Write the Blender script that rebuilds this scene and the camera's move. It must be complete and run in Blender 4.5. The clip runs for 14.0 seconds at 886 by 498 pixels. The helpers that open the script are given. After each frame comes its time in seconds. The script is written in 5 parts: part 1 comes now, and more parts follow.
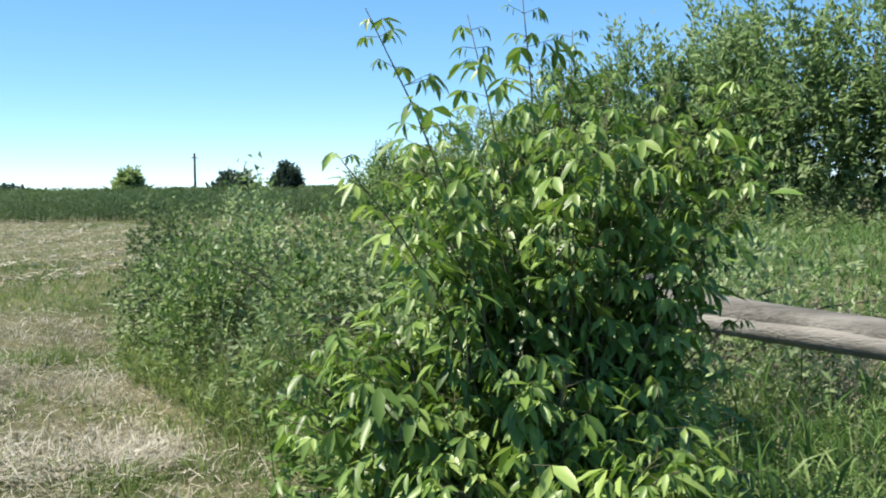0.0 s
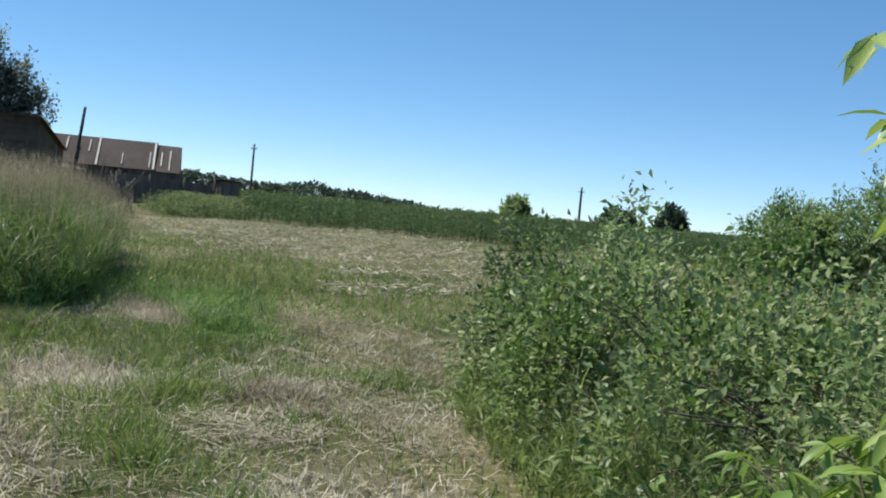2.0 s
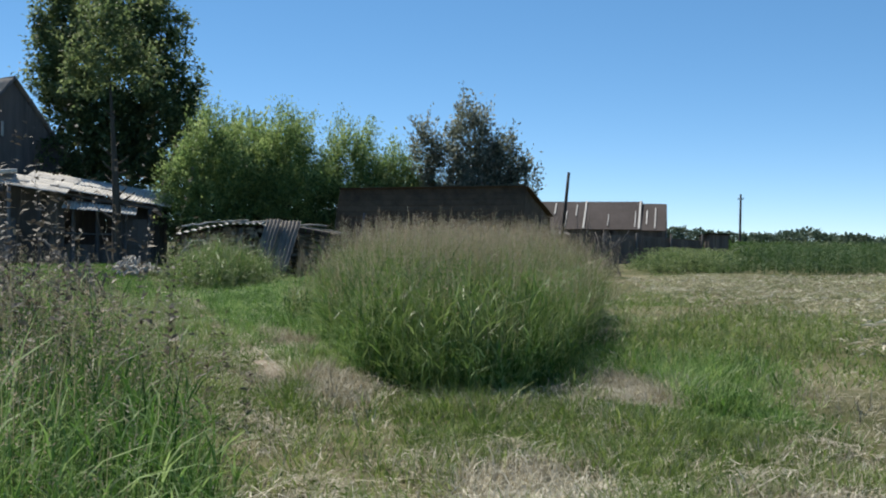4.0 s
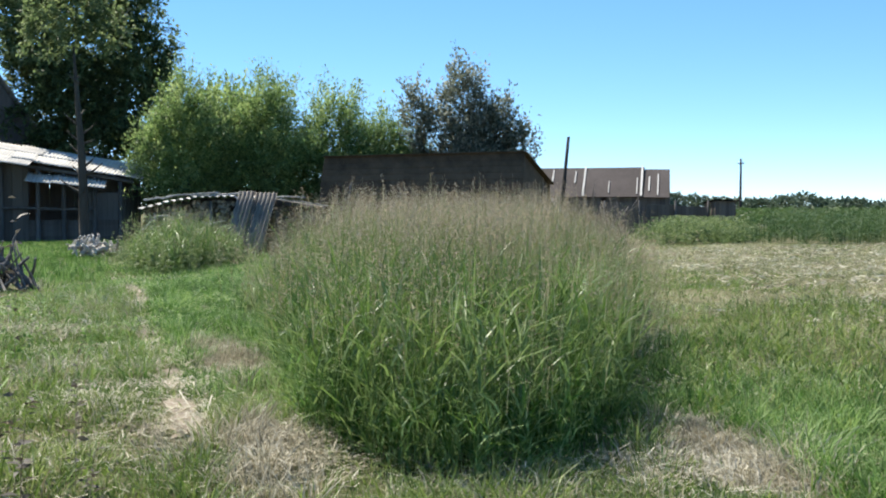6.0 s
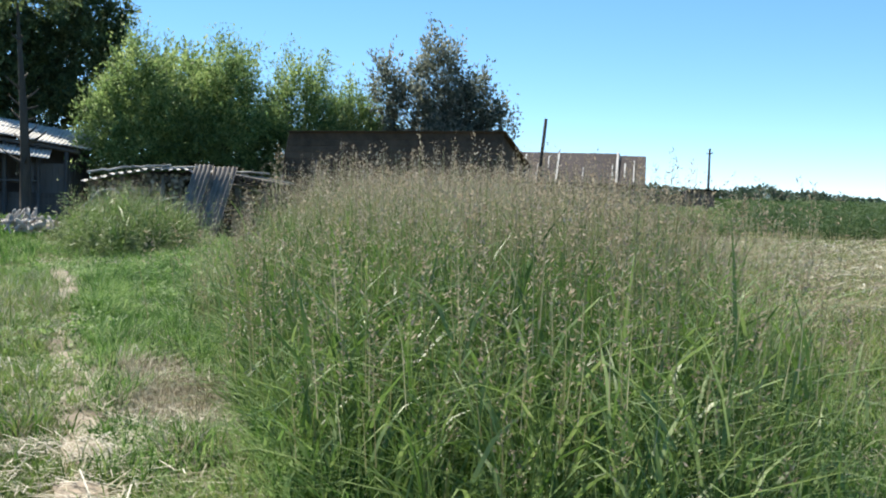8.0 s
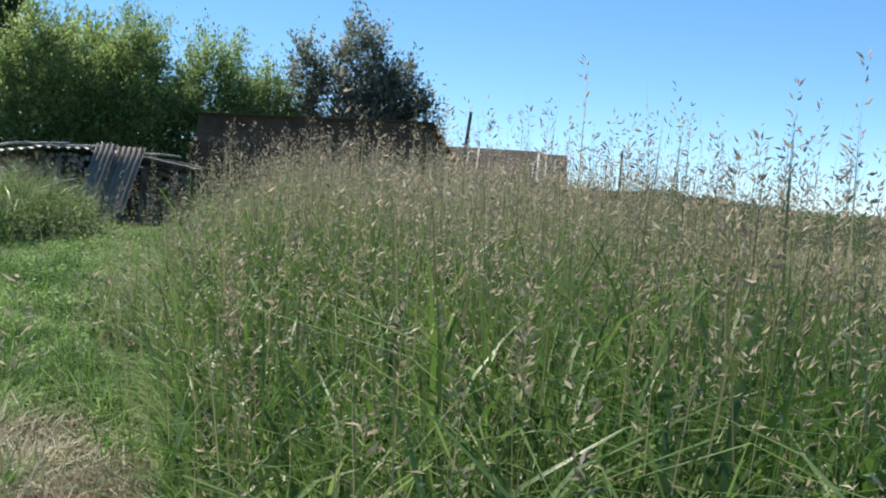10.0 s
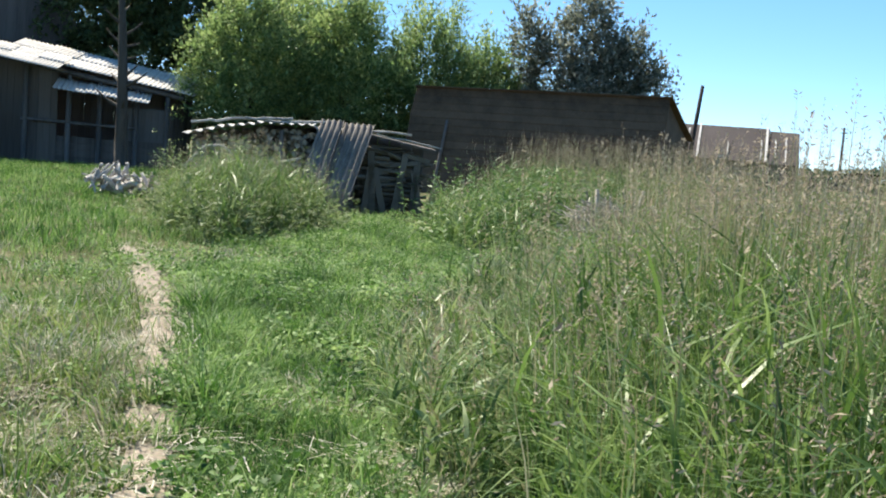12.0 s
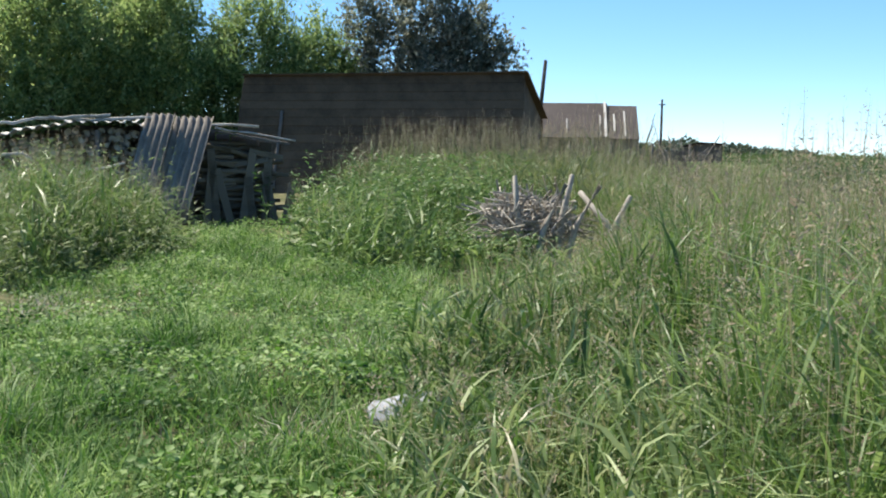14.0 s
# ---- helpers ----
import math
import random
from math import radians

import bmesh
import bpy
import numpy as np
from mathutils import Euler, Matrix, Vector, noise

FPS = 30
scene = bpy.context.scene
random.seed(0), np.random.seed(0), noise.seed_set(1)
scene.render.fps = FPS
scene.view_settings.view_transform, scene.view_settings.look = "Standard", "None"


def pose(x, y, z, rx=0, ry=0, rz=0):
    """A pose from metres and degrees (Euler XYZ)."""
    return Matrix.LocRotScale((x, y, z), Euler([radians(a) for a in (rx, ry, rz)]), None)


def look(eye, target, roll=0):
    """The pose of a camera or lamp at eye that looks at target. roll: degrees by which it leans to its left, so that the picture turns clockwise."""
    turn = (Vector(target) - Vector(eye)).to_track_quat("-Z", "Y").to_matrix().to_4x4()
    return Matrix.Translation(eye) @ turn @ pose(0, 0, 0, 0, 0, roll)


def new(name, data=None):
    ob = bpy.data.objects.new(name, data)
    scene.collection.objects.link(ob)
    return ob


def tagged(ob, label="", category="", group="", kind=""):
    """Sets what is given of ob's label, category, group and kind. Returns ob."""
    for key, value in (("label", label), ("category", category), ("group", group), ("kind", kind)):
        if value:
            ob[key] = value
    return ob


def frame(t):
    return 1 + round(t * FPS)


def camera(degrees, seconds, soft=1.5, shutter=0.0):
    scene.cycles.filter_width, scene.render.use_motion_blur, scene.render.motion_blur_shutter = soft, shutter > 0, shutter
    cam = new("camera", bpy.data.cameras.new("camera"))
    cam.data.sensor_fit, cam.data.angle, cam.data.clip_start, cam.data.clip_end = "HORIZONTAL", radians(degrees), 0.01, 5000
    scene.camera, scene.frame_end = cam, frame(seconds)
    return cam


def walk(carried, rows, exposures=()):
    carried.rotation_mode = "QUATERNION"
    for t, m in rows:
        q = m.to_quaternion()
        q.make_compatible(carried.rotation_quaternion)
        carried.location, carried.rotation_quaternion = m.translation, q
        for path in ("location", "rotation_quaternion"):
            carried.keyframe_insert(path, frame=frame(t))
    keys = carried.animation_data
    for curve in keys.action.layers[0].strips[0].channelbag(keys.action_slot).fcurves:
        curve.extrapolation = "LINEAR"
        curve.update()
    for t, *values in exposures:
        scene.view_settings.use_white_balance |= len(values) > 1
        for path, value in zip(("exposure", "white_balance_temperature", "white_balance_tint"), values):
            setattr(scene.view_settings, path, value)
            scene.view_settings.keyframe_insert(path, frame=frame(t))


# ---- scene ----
cam = camera(44.0, 14.0, soft=2.0)
PATH = [
    (0, (3.17, 0.722, 1.366), (2.007, 2.344, 1.249), -0.8),
    (0.5, (2.878, 1.02, 1.333), (1.603, 2.561, 1.3), 2.0),
    (1, (2.557, 1.358, 1.28), (1.045, 2.662, 1.181), 1.9),
    (1.5, (2.211, 1.682, 1.25), (0.581, 2.831, 1.097), 3.9),
    (1.7, (2.052, 1.812, 1.238), (0.428, 2.971, 1.099), 5.5),
    (2, (1.94, 1.932, 1.253), (0.298, 3.072, 1.183), 5.3),
    (2.5, (1.91, 2.112, 1.235), (0.139, 3.04, 1.208), 2.6),
    (3, (1.354, 2.365, 1.211), (-0.514, 3.08, 1.211), 3.1),
    (3.5, (0.727, 2.545, 1.163), (-1.174, 3.167, 1.139), 0.6),
    (4, (-0.059, 2.756, 1.164), (-2.031, 3.085, 1.151), 0.7),
    (4.2, (-0.34, 2.826, 1.133), (-2.309, 3.171, 1.085), -0.4),
    (6.5, (-3.941, 3.327, 1.277), (-5.912, 3.655, 1.194), 0.2),
    (7, (-4.637, 3.293, 1.217), (-6.634, 3.387, 1.154), 3.6),
    (7.5, (-5.336, 3.305, 1.219), (-7.312, 3.603, 1.133), 0.9),
    (10, (-8.274, 3.205, 1.2), (-10.183, 3.794, 1.097), 3.7),
    (10.8, (-9.601, 2.884, 1.361), (-11.562, 3.244, 1.212), 5.3),
    (11, (-9.929, 2.749, 1.378), (-11.896, 3.1, 1.279), 5.7),
    (11.5, (-10.712, 2.699, 1.355), (-12.684, 3.024, 1.265), 2.0),
    (12, (-11.435, 2.672, 1.315), (-13.411, 2.932, 1.14), 4.5),
    (12.5, (-12.283, 2.573, 1.306), (-14.249, 2.839, 1.056), 0.6),
    (12.8, (-12.733, 2.553, 1.306), (-14.709, 2.802, 1.125), -1.8),
    (13, (-13.045, 2.551, 1.279), (-15.02, 2.778, 1.063), -1.7),
    (13.5, (-13.958, 2.444, 1.297), (-15.905, 2.865, 1.119), 3.1),
    (14, (-14.805, 2.445, 1.222), (-16.713, 3.018, 1.047), 0.8),
]
EXPOSURES = [(0, 0.85), (0.8, 0.65), (1.5, 0.5), (2.0, 0.35), (2.5, 0.25), (3.0, 0.15), (3.6, 0.15), (4.2, 0.42), (6.3, 0.92), (7.6, 0.92), (9.8, 0.67), (10.5, 0.95), (12.0, 1.05), (13.2, 1.05), (14.0, 0.92)]
walk(cam, [(t, look(eye, target, roll)) for t, eye, target, roll in PATH], [(t, e, 7200 if t > 11 else 7000, 9 if t > 11 else 8.5) for t, e in EXPOSURES])

# ---- light ----
SUN_DIR = Vector((-0.85, -0.53, 1.42)).normalized()      # towards the sun
world = bpy.data.worlds.new("sky_world")
scene.world = world
world.use_nodes = True
wn = world.node_tree
sky = wn.nodes.new("ShaderNodeTexSky")
sky.sky_type = "NISHITA"
sky.sun_disc = False
sky.sun_elevation = math.asin(SUN_DIR.z)
sky.sun_rotation = math.atan2(SUN_DIR.x, SUN_DIR.y)
sky.air_density, sky.dust_density, sky.ozone_density = 0.4, 0.0, 4.5
blue = wn.nodes.new("ShaderNodeHueSaturation")
blue.inputs["Saturation"].default_value = 1.38
blue.inputs["Hue"].default_value = 0.498
soft_sky = wn.nodes.new("ShaderNodeGamma")      # a hazy, even sky
soft_sky.inputs["Gamma"].default_value = 0.66
wn.links.new(sky.outputs[0], soft_sky.inputs[0])
wn.links.new(soft_sky.outputs[0], blue.inputs["Color"])
wn.links.new(blue.outputs[0], wn.nodes["Background"].inputs[0])
wn.nodes["Background"].inputs[1].default_value = 0.25
sun = new("sun", bpy.data.lights.new("sun", "SUN"))
sun.data.energy, sun.data.angle, sun.data.color = 5.0, radians(0.5), (1.0, 0.96, 0.89)
sun.matrix_world = look((0, 0, 60), Vector((0, 0, 60)) - SUN_DIR)

# ---- materials ----


def nodes_of(name):
    m = bpy.data.materials.new(name)
    m.use_nodes = True
    return m, m.node_tree.nodes, m.node_tree.links, m.node_tree.nodes["Principled BSDF"]


def ramp(nt, stops):
    r = nt.new("ShaderNodeValToRGB")
    e = r.color_ramp.elements
    while len(e) < len(stops):
        e.new(0.5)
    for i, (p, c) in enumerate(stops):
        e[i].position, e[i].color = p, (*c, 1)
    return r


def noise_tex(nt, ln, scale, detail=4.0, rough=0.6, stretch=None):
    co = nt.new("ShaderNodeTexCoord")
    tex = nt.new("ShaderNodeTexNoise")
    tex.inputs["Scale"].default_value, tex.inputs["Detail"].default_value, tex.inputs["Roughness"].default_value = scale, detail, rough
    if stretch:
        mp = nt.new("ShaderNodeMapping")
        mp.inputs["Scale"].default_value = stretch
        ln.new(co.outputs["Object"], mp.inputs[0])
        ln.new(mp.outputs[0], tex.inputs[0])
    else:
        ln.new(co.outputs["Object"], tex.inputs[0])
    return tex


def leafy(name, dark, mid, light, trans=0.35, patch=0.6, rough=0.55, spec=0.18):
    """Leaf or blade: colour varies from leaf to leaf and in patches; some light shines through."""
    m, nt, ln, bs = nodes_of(name)
    geo = nt.new("ShaderNodeNewGeometry")
    big = noise_tex(nt, ln, patch, 3.0)
    mix = nt.new("ShaderNodeMath")
    mix.operation = "MULTIPLY_ADD"
    ln.new(geo.outputs["Random Per Island"], mix.inputs[0])
    mix.inputs[1].default_value = 0.5
    ln.new(big.outputs["Fac"], mix.inputs[2])
    sub = nt.new("ShaderNodeMath")
    sub.operation = "SUBTRACT"
    ln.new(mix.outputs[0], sub.inputs[0])
    sub.inputs[1].default_value = 0.25
    r = ramp(nt, [(0.2, dark), (0.5, mid), (0.8, light)])
    ln.new(sub.outputs[0], r.inputs[0])
    ln.new(r.outputs[0], bs.inputs["Base Color"])
    bs.inputs["Roughness"].default_value = rough
    bs.inputs["Specular IOR Level"].default_value = spec
    tr = nt.new("ShaderNodeBsdfTranslucent")
    hs = nt.new("ShaderNodeHueSaturation")
    hs.inputs["Value"].default_value = 1.3
    hs.inputs["Saturation"].default_value = 1.1
    ln.new(r.outputs[0], hs.inputs["Color"])
    ln.new(hs.outputs[0], tr.inputs[0])
    mx = nt.new("ShaderNodeMixShader")
    mx.inputs[0].default_value = trans
    ln.new(bs.outputs[0], mx.inputs[1])
    ln.new(tr.outputs[0], mx.inputs[2])
    ln.new(mx.outputs[0], nt["Material Output"].inputs[0])
    return m


def rough_mat(name, dark, light, scale=3.0, stretch=None, rough=0.85, bump=0.4, spec=0.2, per_object=0.25, fine=12.0):
    """Weathered solid: two scales of variation, relief, a shift from piece to piece."""
    m, nt, ln, bs = nodes_of(name)
    a = noise_tex(nt, ln, scale, 6.0, 0.65, stretch)
    b = noise_tex(nt, ln, scale * fine, 3.0, 0.6, stretch)
    add = nt.new("ShaderNodeMath")
    add.operation = "MULTIPLY_ADD"
    ln.new(b.outputs["Fac"], add.inputs[0])
    add.inputs[1].default_value = 0.4
    ln.new(a.outputs["Fac"], add.inputs[2])
    info = nt.new("ShaderNodeObjectInfo")
    add2 = nt.new("ShaderNodeMath")
    add2.operation = "MULTIPLY_ADD"
    ln.new(info.outputs["Random"], add2.inputs[0])
    add2.inputs[1].default_value = per_object
    ln.new(add.outputs[0], add2.inputs[2])
    r = ramp(nt, [(0.45, dark), (0.95, light)])
    ln.new(add2.outputs[0], r.inputs[0])
    ln.new(r.outputs[0], bs.inputs["Base Color"])
    bs.inputs["Roughness"].default_value = rough
    bs.inputs["Specular IOR Level"].default_value = spec
    bp = nt.new("ShaderNodeBump")
    bp.inputs["Strength"].default_value = bump
    bp.inputs["Distance"].default_value = 0.02
    ln.new(add.outputs[0], bp.inputs["Height"])
    ln.new(bp.outputs[0], bs.inputs["Normal"])
    return m


M_SHRUB = leafy("box_elder_leaf", (0.055, 0.11, 0.022), (0.14, 0.24, 0.05), (0.32, 0.43, 0.12), 0.28, 1.5, 0.42, 0.4)
M_BRAMBLE = leafy("bramble_leaf", (0.08, 0.14, 0.055), (0.20, 0.28, 0.115), (0.42, 0.48, 0.27), 0.42, 0.8, 0.45, 0.35)
M_ASH = leafy("bright_tree_leaf", (0.085, 0.14, 0.055), (0.205, 0.295, 0.12), (0.40, 0.475, 0.22), 0.45, 0.9)
M_POPLAR = leafy("dark_tree_leaf", (0.05, 0.08, 0.035), (0.12, 0.165, 0.075), (0.26, 0.31, 0.155), 0.45, 0.6)
M_SILVER = leafy("silver_leaf", (0.075, 0.095, 0.07), (0.16, 0.182, 0.14), (0.40, 0.42, 0.36), 0.38, 0.5)
M_WILLOW = leafy("grey_green_leaf", (0.095, 0.16, 0.06), (0.195, 0.285, 0.125), (0.34, 0.42, 0.23), 0.48, 0.3)
M_FARTREE = leafy("far_tree_leaf", (0.05, 0.082, 0.058), (0.078, 0.115, 0.08), (0.11, 0.15, 0.105), 0.2, 0.05)
M_GRASS = leafy("green_grass", (0.066, 0.115, 0.03), (0.14, 0.205, 0.06), (0.29, 0.345, 0.14), 0.38, 0.5, 0.5, 0.28)
M_LUSH = leafy("lush_grass", (0.024, 0.066, 0.016), (0.10, 0.20, 0.05), (0.33, 0.44, 0.19), 0.38, 1.0, 0.55, 0.2)
M_TALL = leafy("tall_grass_blade", (0.05, 0.10, 0.026), (0.115, 0.19, 0.055), (0.27, 0.35, 0.145), 0.35, 0.5, 0.42, 0.32)
M_HEAD = leafy("grass_panicle", (0.185, 0.15, 0.11), (0.30, 0.25, 0.19), (0.48, 0.42, 0.33), 0.42, 0.7)
M_STRAW = leafy("dry_straw", (0.19, 0.165, 0.115), (0.40, 0.365, 0.27), (0.66, 0.625, 0.53), 0.2, 0.8)
M_HAY = leafy("mown_stubble", (0.17, 0.175, 0.085), (0.315, 0.32, 0.18), (0.53, 0.52, 0.35), 0.25, 0.5)
M_REED = leafy("weed_stand", (0.035, 0.068, 0.026), (0.062, 0.11, 0.042), (0.12, 0.165, 0.075), 0.3, 0.15)
M_GREYWEED = leafy("grey_weed", (0.06, 0.10, 0.042), (0.125, 0.178, 0.075), (0.25, 0.30, 0.16), 0.36, 0.8)
M_BARK = rough_mat("bark", (0.025, 0.022, 0.02), (0.095, 0.083, 0.07), 4.0, (1, 1, 0.2))
M_LOG = rough_mat("weathered_log", (0.13, 0.12, 0.11), (0.50, 0.47, 0.43), 5.0, (1, 1, 0.12), bump=0.8)
M_BOARD = rough_mat("grey_board", (0.045, 0.042, 0.04), (0.16, 0.15, 0.145), 3.0, (1, 1, 0.1), bump=0.6)
M_DARKBOARD = rough_mat("dark_board", (0.055, 0.047, 0.043), (0.165, 0.142, 0.127), 3.0, (1, 1, 0.1), bump=0.6)
M_BLUEBOARD = rough_mat("grey_weatherboard", (0.055, 0.049, 0.048), (0.145, 0.131, 0.127), 3.0, (1, 1, 0.1), bump=0.5)
M_SLATE = rough_mat("asbestos_slate", (0.28, 0.27, 0.26), (0.58, 0.56, 0.53), 1.5, bump=0.3)
M_DARKSLATE = rough_mat("dark_slate", (0.10, 0.10, 0.105), (0.24, 0.235, 0.23), 1.5, bump=0.3)
M_FELT = rough_mat("brown_roofing_felt", (0.0055, 0.0051, 0.0049), (0.0125, 0.0113, 0.0107), 1.4, (1, 1, 3), bump=0.5, spec=0.03)
M_WEED = leafy("broad_weed_leaf", (0.035, 0.08, 0.026), (0.09, 0.165, 0.055), (0.22, 0.30, 0.13), 0.32, 1.2, 0.5, 0.2)
M_BARNROOF = rough_mat("red_brown_sheet", (0.052, 0.043, 0.041), (0.095, 0.08, 0.076), 0.6, bump=0.2, per_object=0.15)
M_STRIP = rough_mat("pale_strip", (0.36, 0.34, 0.32), (0.62, 0.60, 0.56), 2.0)
M_POLE = rough_mat("dark_pole", (0.014, 0.013, 0.012), (0.045, 0.04, 0.038), 4.0, (1, 1, 0.1))
M_WHITE = rough_mat("porcelain", (0.6, 0.6, 0.58), (0.8, 0.8, 0.78), 2.0, rough=0.3)
M_RAG = rough_mat("grey_rag", (0.17, 0.18, 0.205), (0.33, 0.34, 0.37), 8.0)

M_TWIG = rough_mat("green_brown_twig", (0.07, 0.075, 0.04), (0.17, 0.16, 0.09), 6.0)
M_GREYSTICK = rough_mat("grey_dead_wood", (0.10, 0.09, 0.08), (0.42, 0.38, 0.33), 6.0)
M_DRYLEAF = leafy("drying_grass_blade", (0.15, 0.155, 0.075), (0.31, 0.30, 0.17), (0.54, 0.50, 0.34), 0.35, 0.6, 0.4, 0.35)
M_BROAD = leafy("broad_grass_blade", (0.026, 0.062, 0.016), (0.095, 0.17, 0.048), (0.36, 0.42, 0.21), 0.3, 0.4, 0.45, 0.28)
M_DULL = leafy("dull_grass_blade", (0.06, 0.095, 0.035), (0.12, 0.16, 0.065), (0.23, 0.25, 0.13), 0.35, 0.5, 0.5, 0.3)
M_PALE = leafy("pale_green_blade", (0.052, 0.12, 0.026), (0.125, 0.215, 0.058), (0.29, 0.37, 0.155), 0.32, 0.5, 0.5, 0.25)
M_BARNBOARD = rough_mat("brown_barn_board", (0.046, 0.03, 0.019), (0.125, 0.083, 0.054), 2.0, (0.1, 1, 1), bump=0.5, per_object=0.2)
M_STEM = leafy("ripe_grass_stem", (0.14, 0.145, 0.07), (0.25, 0.24, 0.13), (0.42, 0.40, 0.26), 0.3, 0.5, 0.45, 0.3)
M_RAIL = rough_mat("cracked_grey_log", (0.035, 0.033, 0.03), (0.25, 0.237, 0.215), 11.0, (0.1, 1, 1), bump=1.0)
M_LEANSLATE = rough_mat("dark_stained_slate", (0.07, 0.064, 0.058), (0.23, 0.21, 0.19), 1.5, bump=0.3)
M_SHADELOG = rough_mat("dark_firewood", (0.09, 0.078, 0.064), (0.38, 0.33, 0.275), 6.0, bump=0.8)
M_TIMBER = rough_mat("rotten_timber", (0.03, 0.023, 0.017), (0.185, 0.145, 0.11), 5.0, (1, 0.2, 1), bump=0.8, per_object=0.45)
M_DEADWEED = leafy("withered_weed", (0.045, 0.038, 0.033), (0.10, 0.087, 0.075), (0.22, 0.20, 0.17), 0.2, 0.6)
M_DEAD = leafy("dead_stalk", (0.13, 0.115, 0.09), (0.22, 0.195, 0.155), (0.36, 0.33, 0.27), 0.15, 0.8)


def ground_material():
    m, nt, ln, bs = nodes_of("meadow_soil")
    a = noise_tex(nt, ln, 0.45, 5.0, 0.65)
    b = noise_tex(nt, ln, 6.0, 6.0, 0.7)
    c = noise_tex(nt, ln, 60.0, 4.0, 0.7)
    s1 = nt.new("ShaderNodeMath")
    s1.operation = "MULTIPLY_ADD"
    ln.new(b.outputs["Fac"], s1.inputs[0])
    s1.inputs[1].default_value = 0.45
    ln.new(a.outputs["Fac"], s1.inputs[2])
    s2 = nt.new("ShaderNodeMath")
    s2.operation = "MULTIPLY_ADD"
    ln.new(c.outputs["Fac"], s2.inputs[0])
    s2.inputs[1].default_value = 0.35
    ln.new(s1.outputs[0], s2.inputs[2])
    r = ramp(nt, [(0.65, (0.034, 0.045, 0.017)), (0.85, (0.068, 0.078, 0.032)), (1.0, (0.16, 0.15, 0.085)), (1.15, (0.26, 0.23, 0.16))])
    for e, p in zip(r.color_ramp.elements, (0.42, 0.56, 0.68, 0.82)):
        e.position = p
    half = nt.new("ShaderNodeMath")
    half.operation = "MULTIPLY"
    half.inputs[1].default_value = 0.68
    ln.new(s2.outputs[0], half.inputs[0])
    ln.new(half.outputs[0], r.inputs[0])
    ln.new(r.outputs[0], bs.inputs["Base Color"])
    bs.inputs["Roughness"].default_value = 0.95
    bs.inputs["Specular IOR Level"].default_value = 0.1
    bp = nt.new("ShaderNodeBump")
    bp.inputs["Strength"].default_value = 0.8
    bp.inputs["Distance"].default_value = 0.04
    ln.new(s2.outputs[0], bp.inputs["Height"])
    ln.new(bp.outputs[0], bs.inputs["Normal"])
    return m


M_GROUND = ground_material()
M_DIRT = rough_mat("bare_path_soil", (0.17, 0.135, 0.10), (0.36, 0.30, 0.24), 5.0, bump=0.8)

# ---- mesh helpers ----
RNG = np.random.default_rng(7)


def gz(x, y):
    """Height of the ground."""
    x, y = np.asarray(x, float), np.asarray(y, float)
    dip = np.interp(x, [-10.5, -8.5, -6.0, -1.0, 1.0, 3.5], [0.0, 0.05, 0.12, 0.13, 0.08, 0.0]) * np.interp(y, [-8, -3, 11, 16], [0, 1, 1, 0])
    return 0.03 * np.sin(0.9 * x + 0.4 * y) * np.cos(0.7 * y - 0.2 * x) + 0.015 * np.sin(2.7 * x + 1.1) * np.sin(2.3 * y) - dip


def raw(name, verts, quads, material, smooth=False):
    """A mesh from arrays of corners and of four-cornered faces."""
    me = bpy.data.meshes.new(name)
    verts, quads = np.asarray(verts, np.float32).reshape(-1, 3), np.asarray(quads, np.int32).reshape(-1, 4)
    me.vertices.add(len(verts))
    me.vertices.foreach_set("co", verts.ravel())
    me.loops.add(quads.size)
    me.loops.foreach_set("vertex_index", quads.ravel())
    me.polygons.add(len(quads))
    me.polygons.foreach_set("loop_start", np.arange(0, quads.size, 4, dtype=np.int32))
    if smooth:
        me.polygons.foreach_set("use_smooth", np.ones(len(quads), bool))
    me.update(calc_edges=True)
    me.materials.append(material)
    return me


def part(name, bm, material, parent, label=""):
    """Links a bmesh, or a mesh, as one object under a thing."""
    if isinstance(bm, bmesh.types.BMesh):
        me = bpy.data.meshes.new(name)
        bm.to_mesh(me)
        bm.free()
        me.materials.append(material)
    else:
        me = bm
    ob = new(name, me)
    ob.parent = parent
    if label:
        tagged(ob, label)
    return ob


def thing(name, label, category, group="", kind="", at=(0, 0, 0), turn=0.0):
    ob = new(name)
    ob.matrix_basis = pose(*at, 0, 0, turn)
    return tagged(ob, label, category, group, kind)


def stuff(name, me, label, category):
    return tagged(new(name, me), label, category, kind="stuff")


def box_bm(size, at=(0, 0, 0), bevel=0.006, turn=None):
    bm = bmesh.new()
    bmesh.ops.create_cube(bm, size=1.0, matrix=Matrix.Diagonal((*size, 1)))
    if bevel:
        bmesh.ops.bevel(bm, geom=bm.edges[:], offset=bevel, segments=1, affect="EDGES")
    bm.transform(Matrix.Translation(at) @ (turn or Matrix()))
    return bm


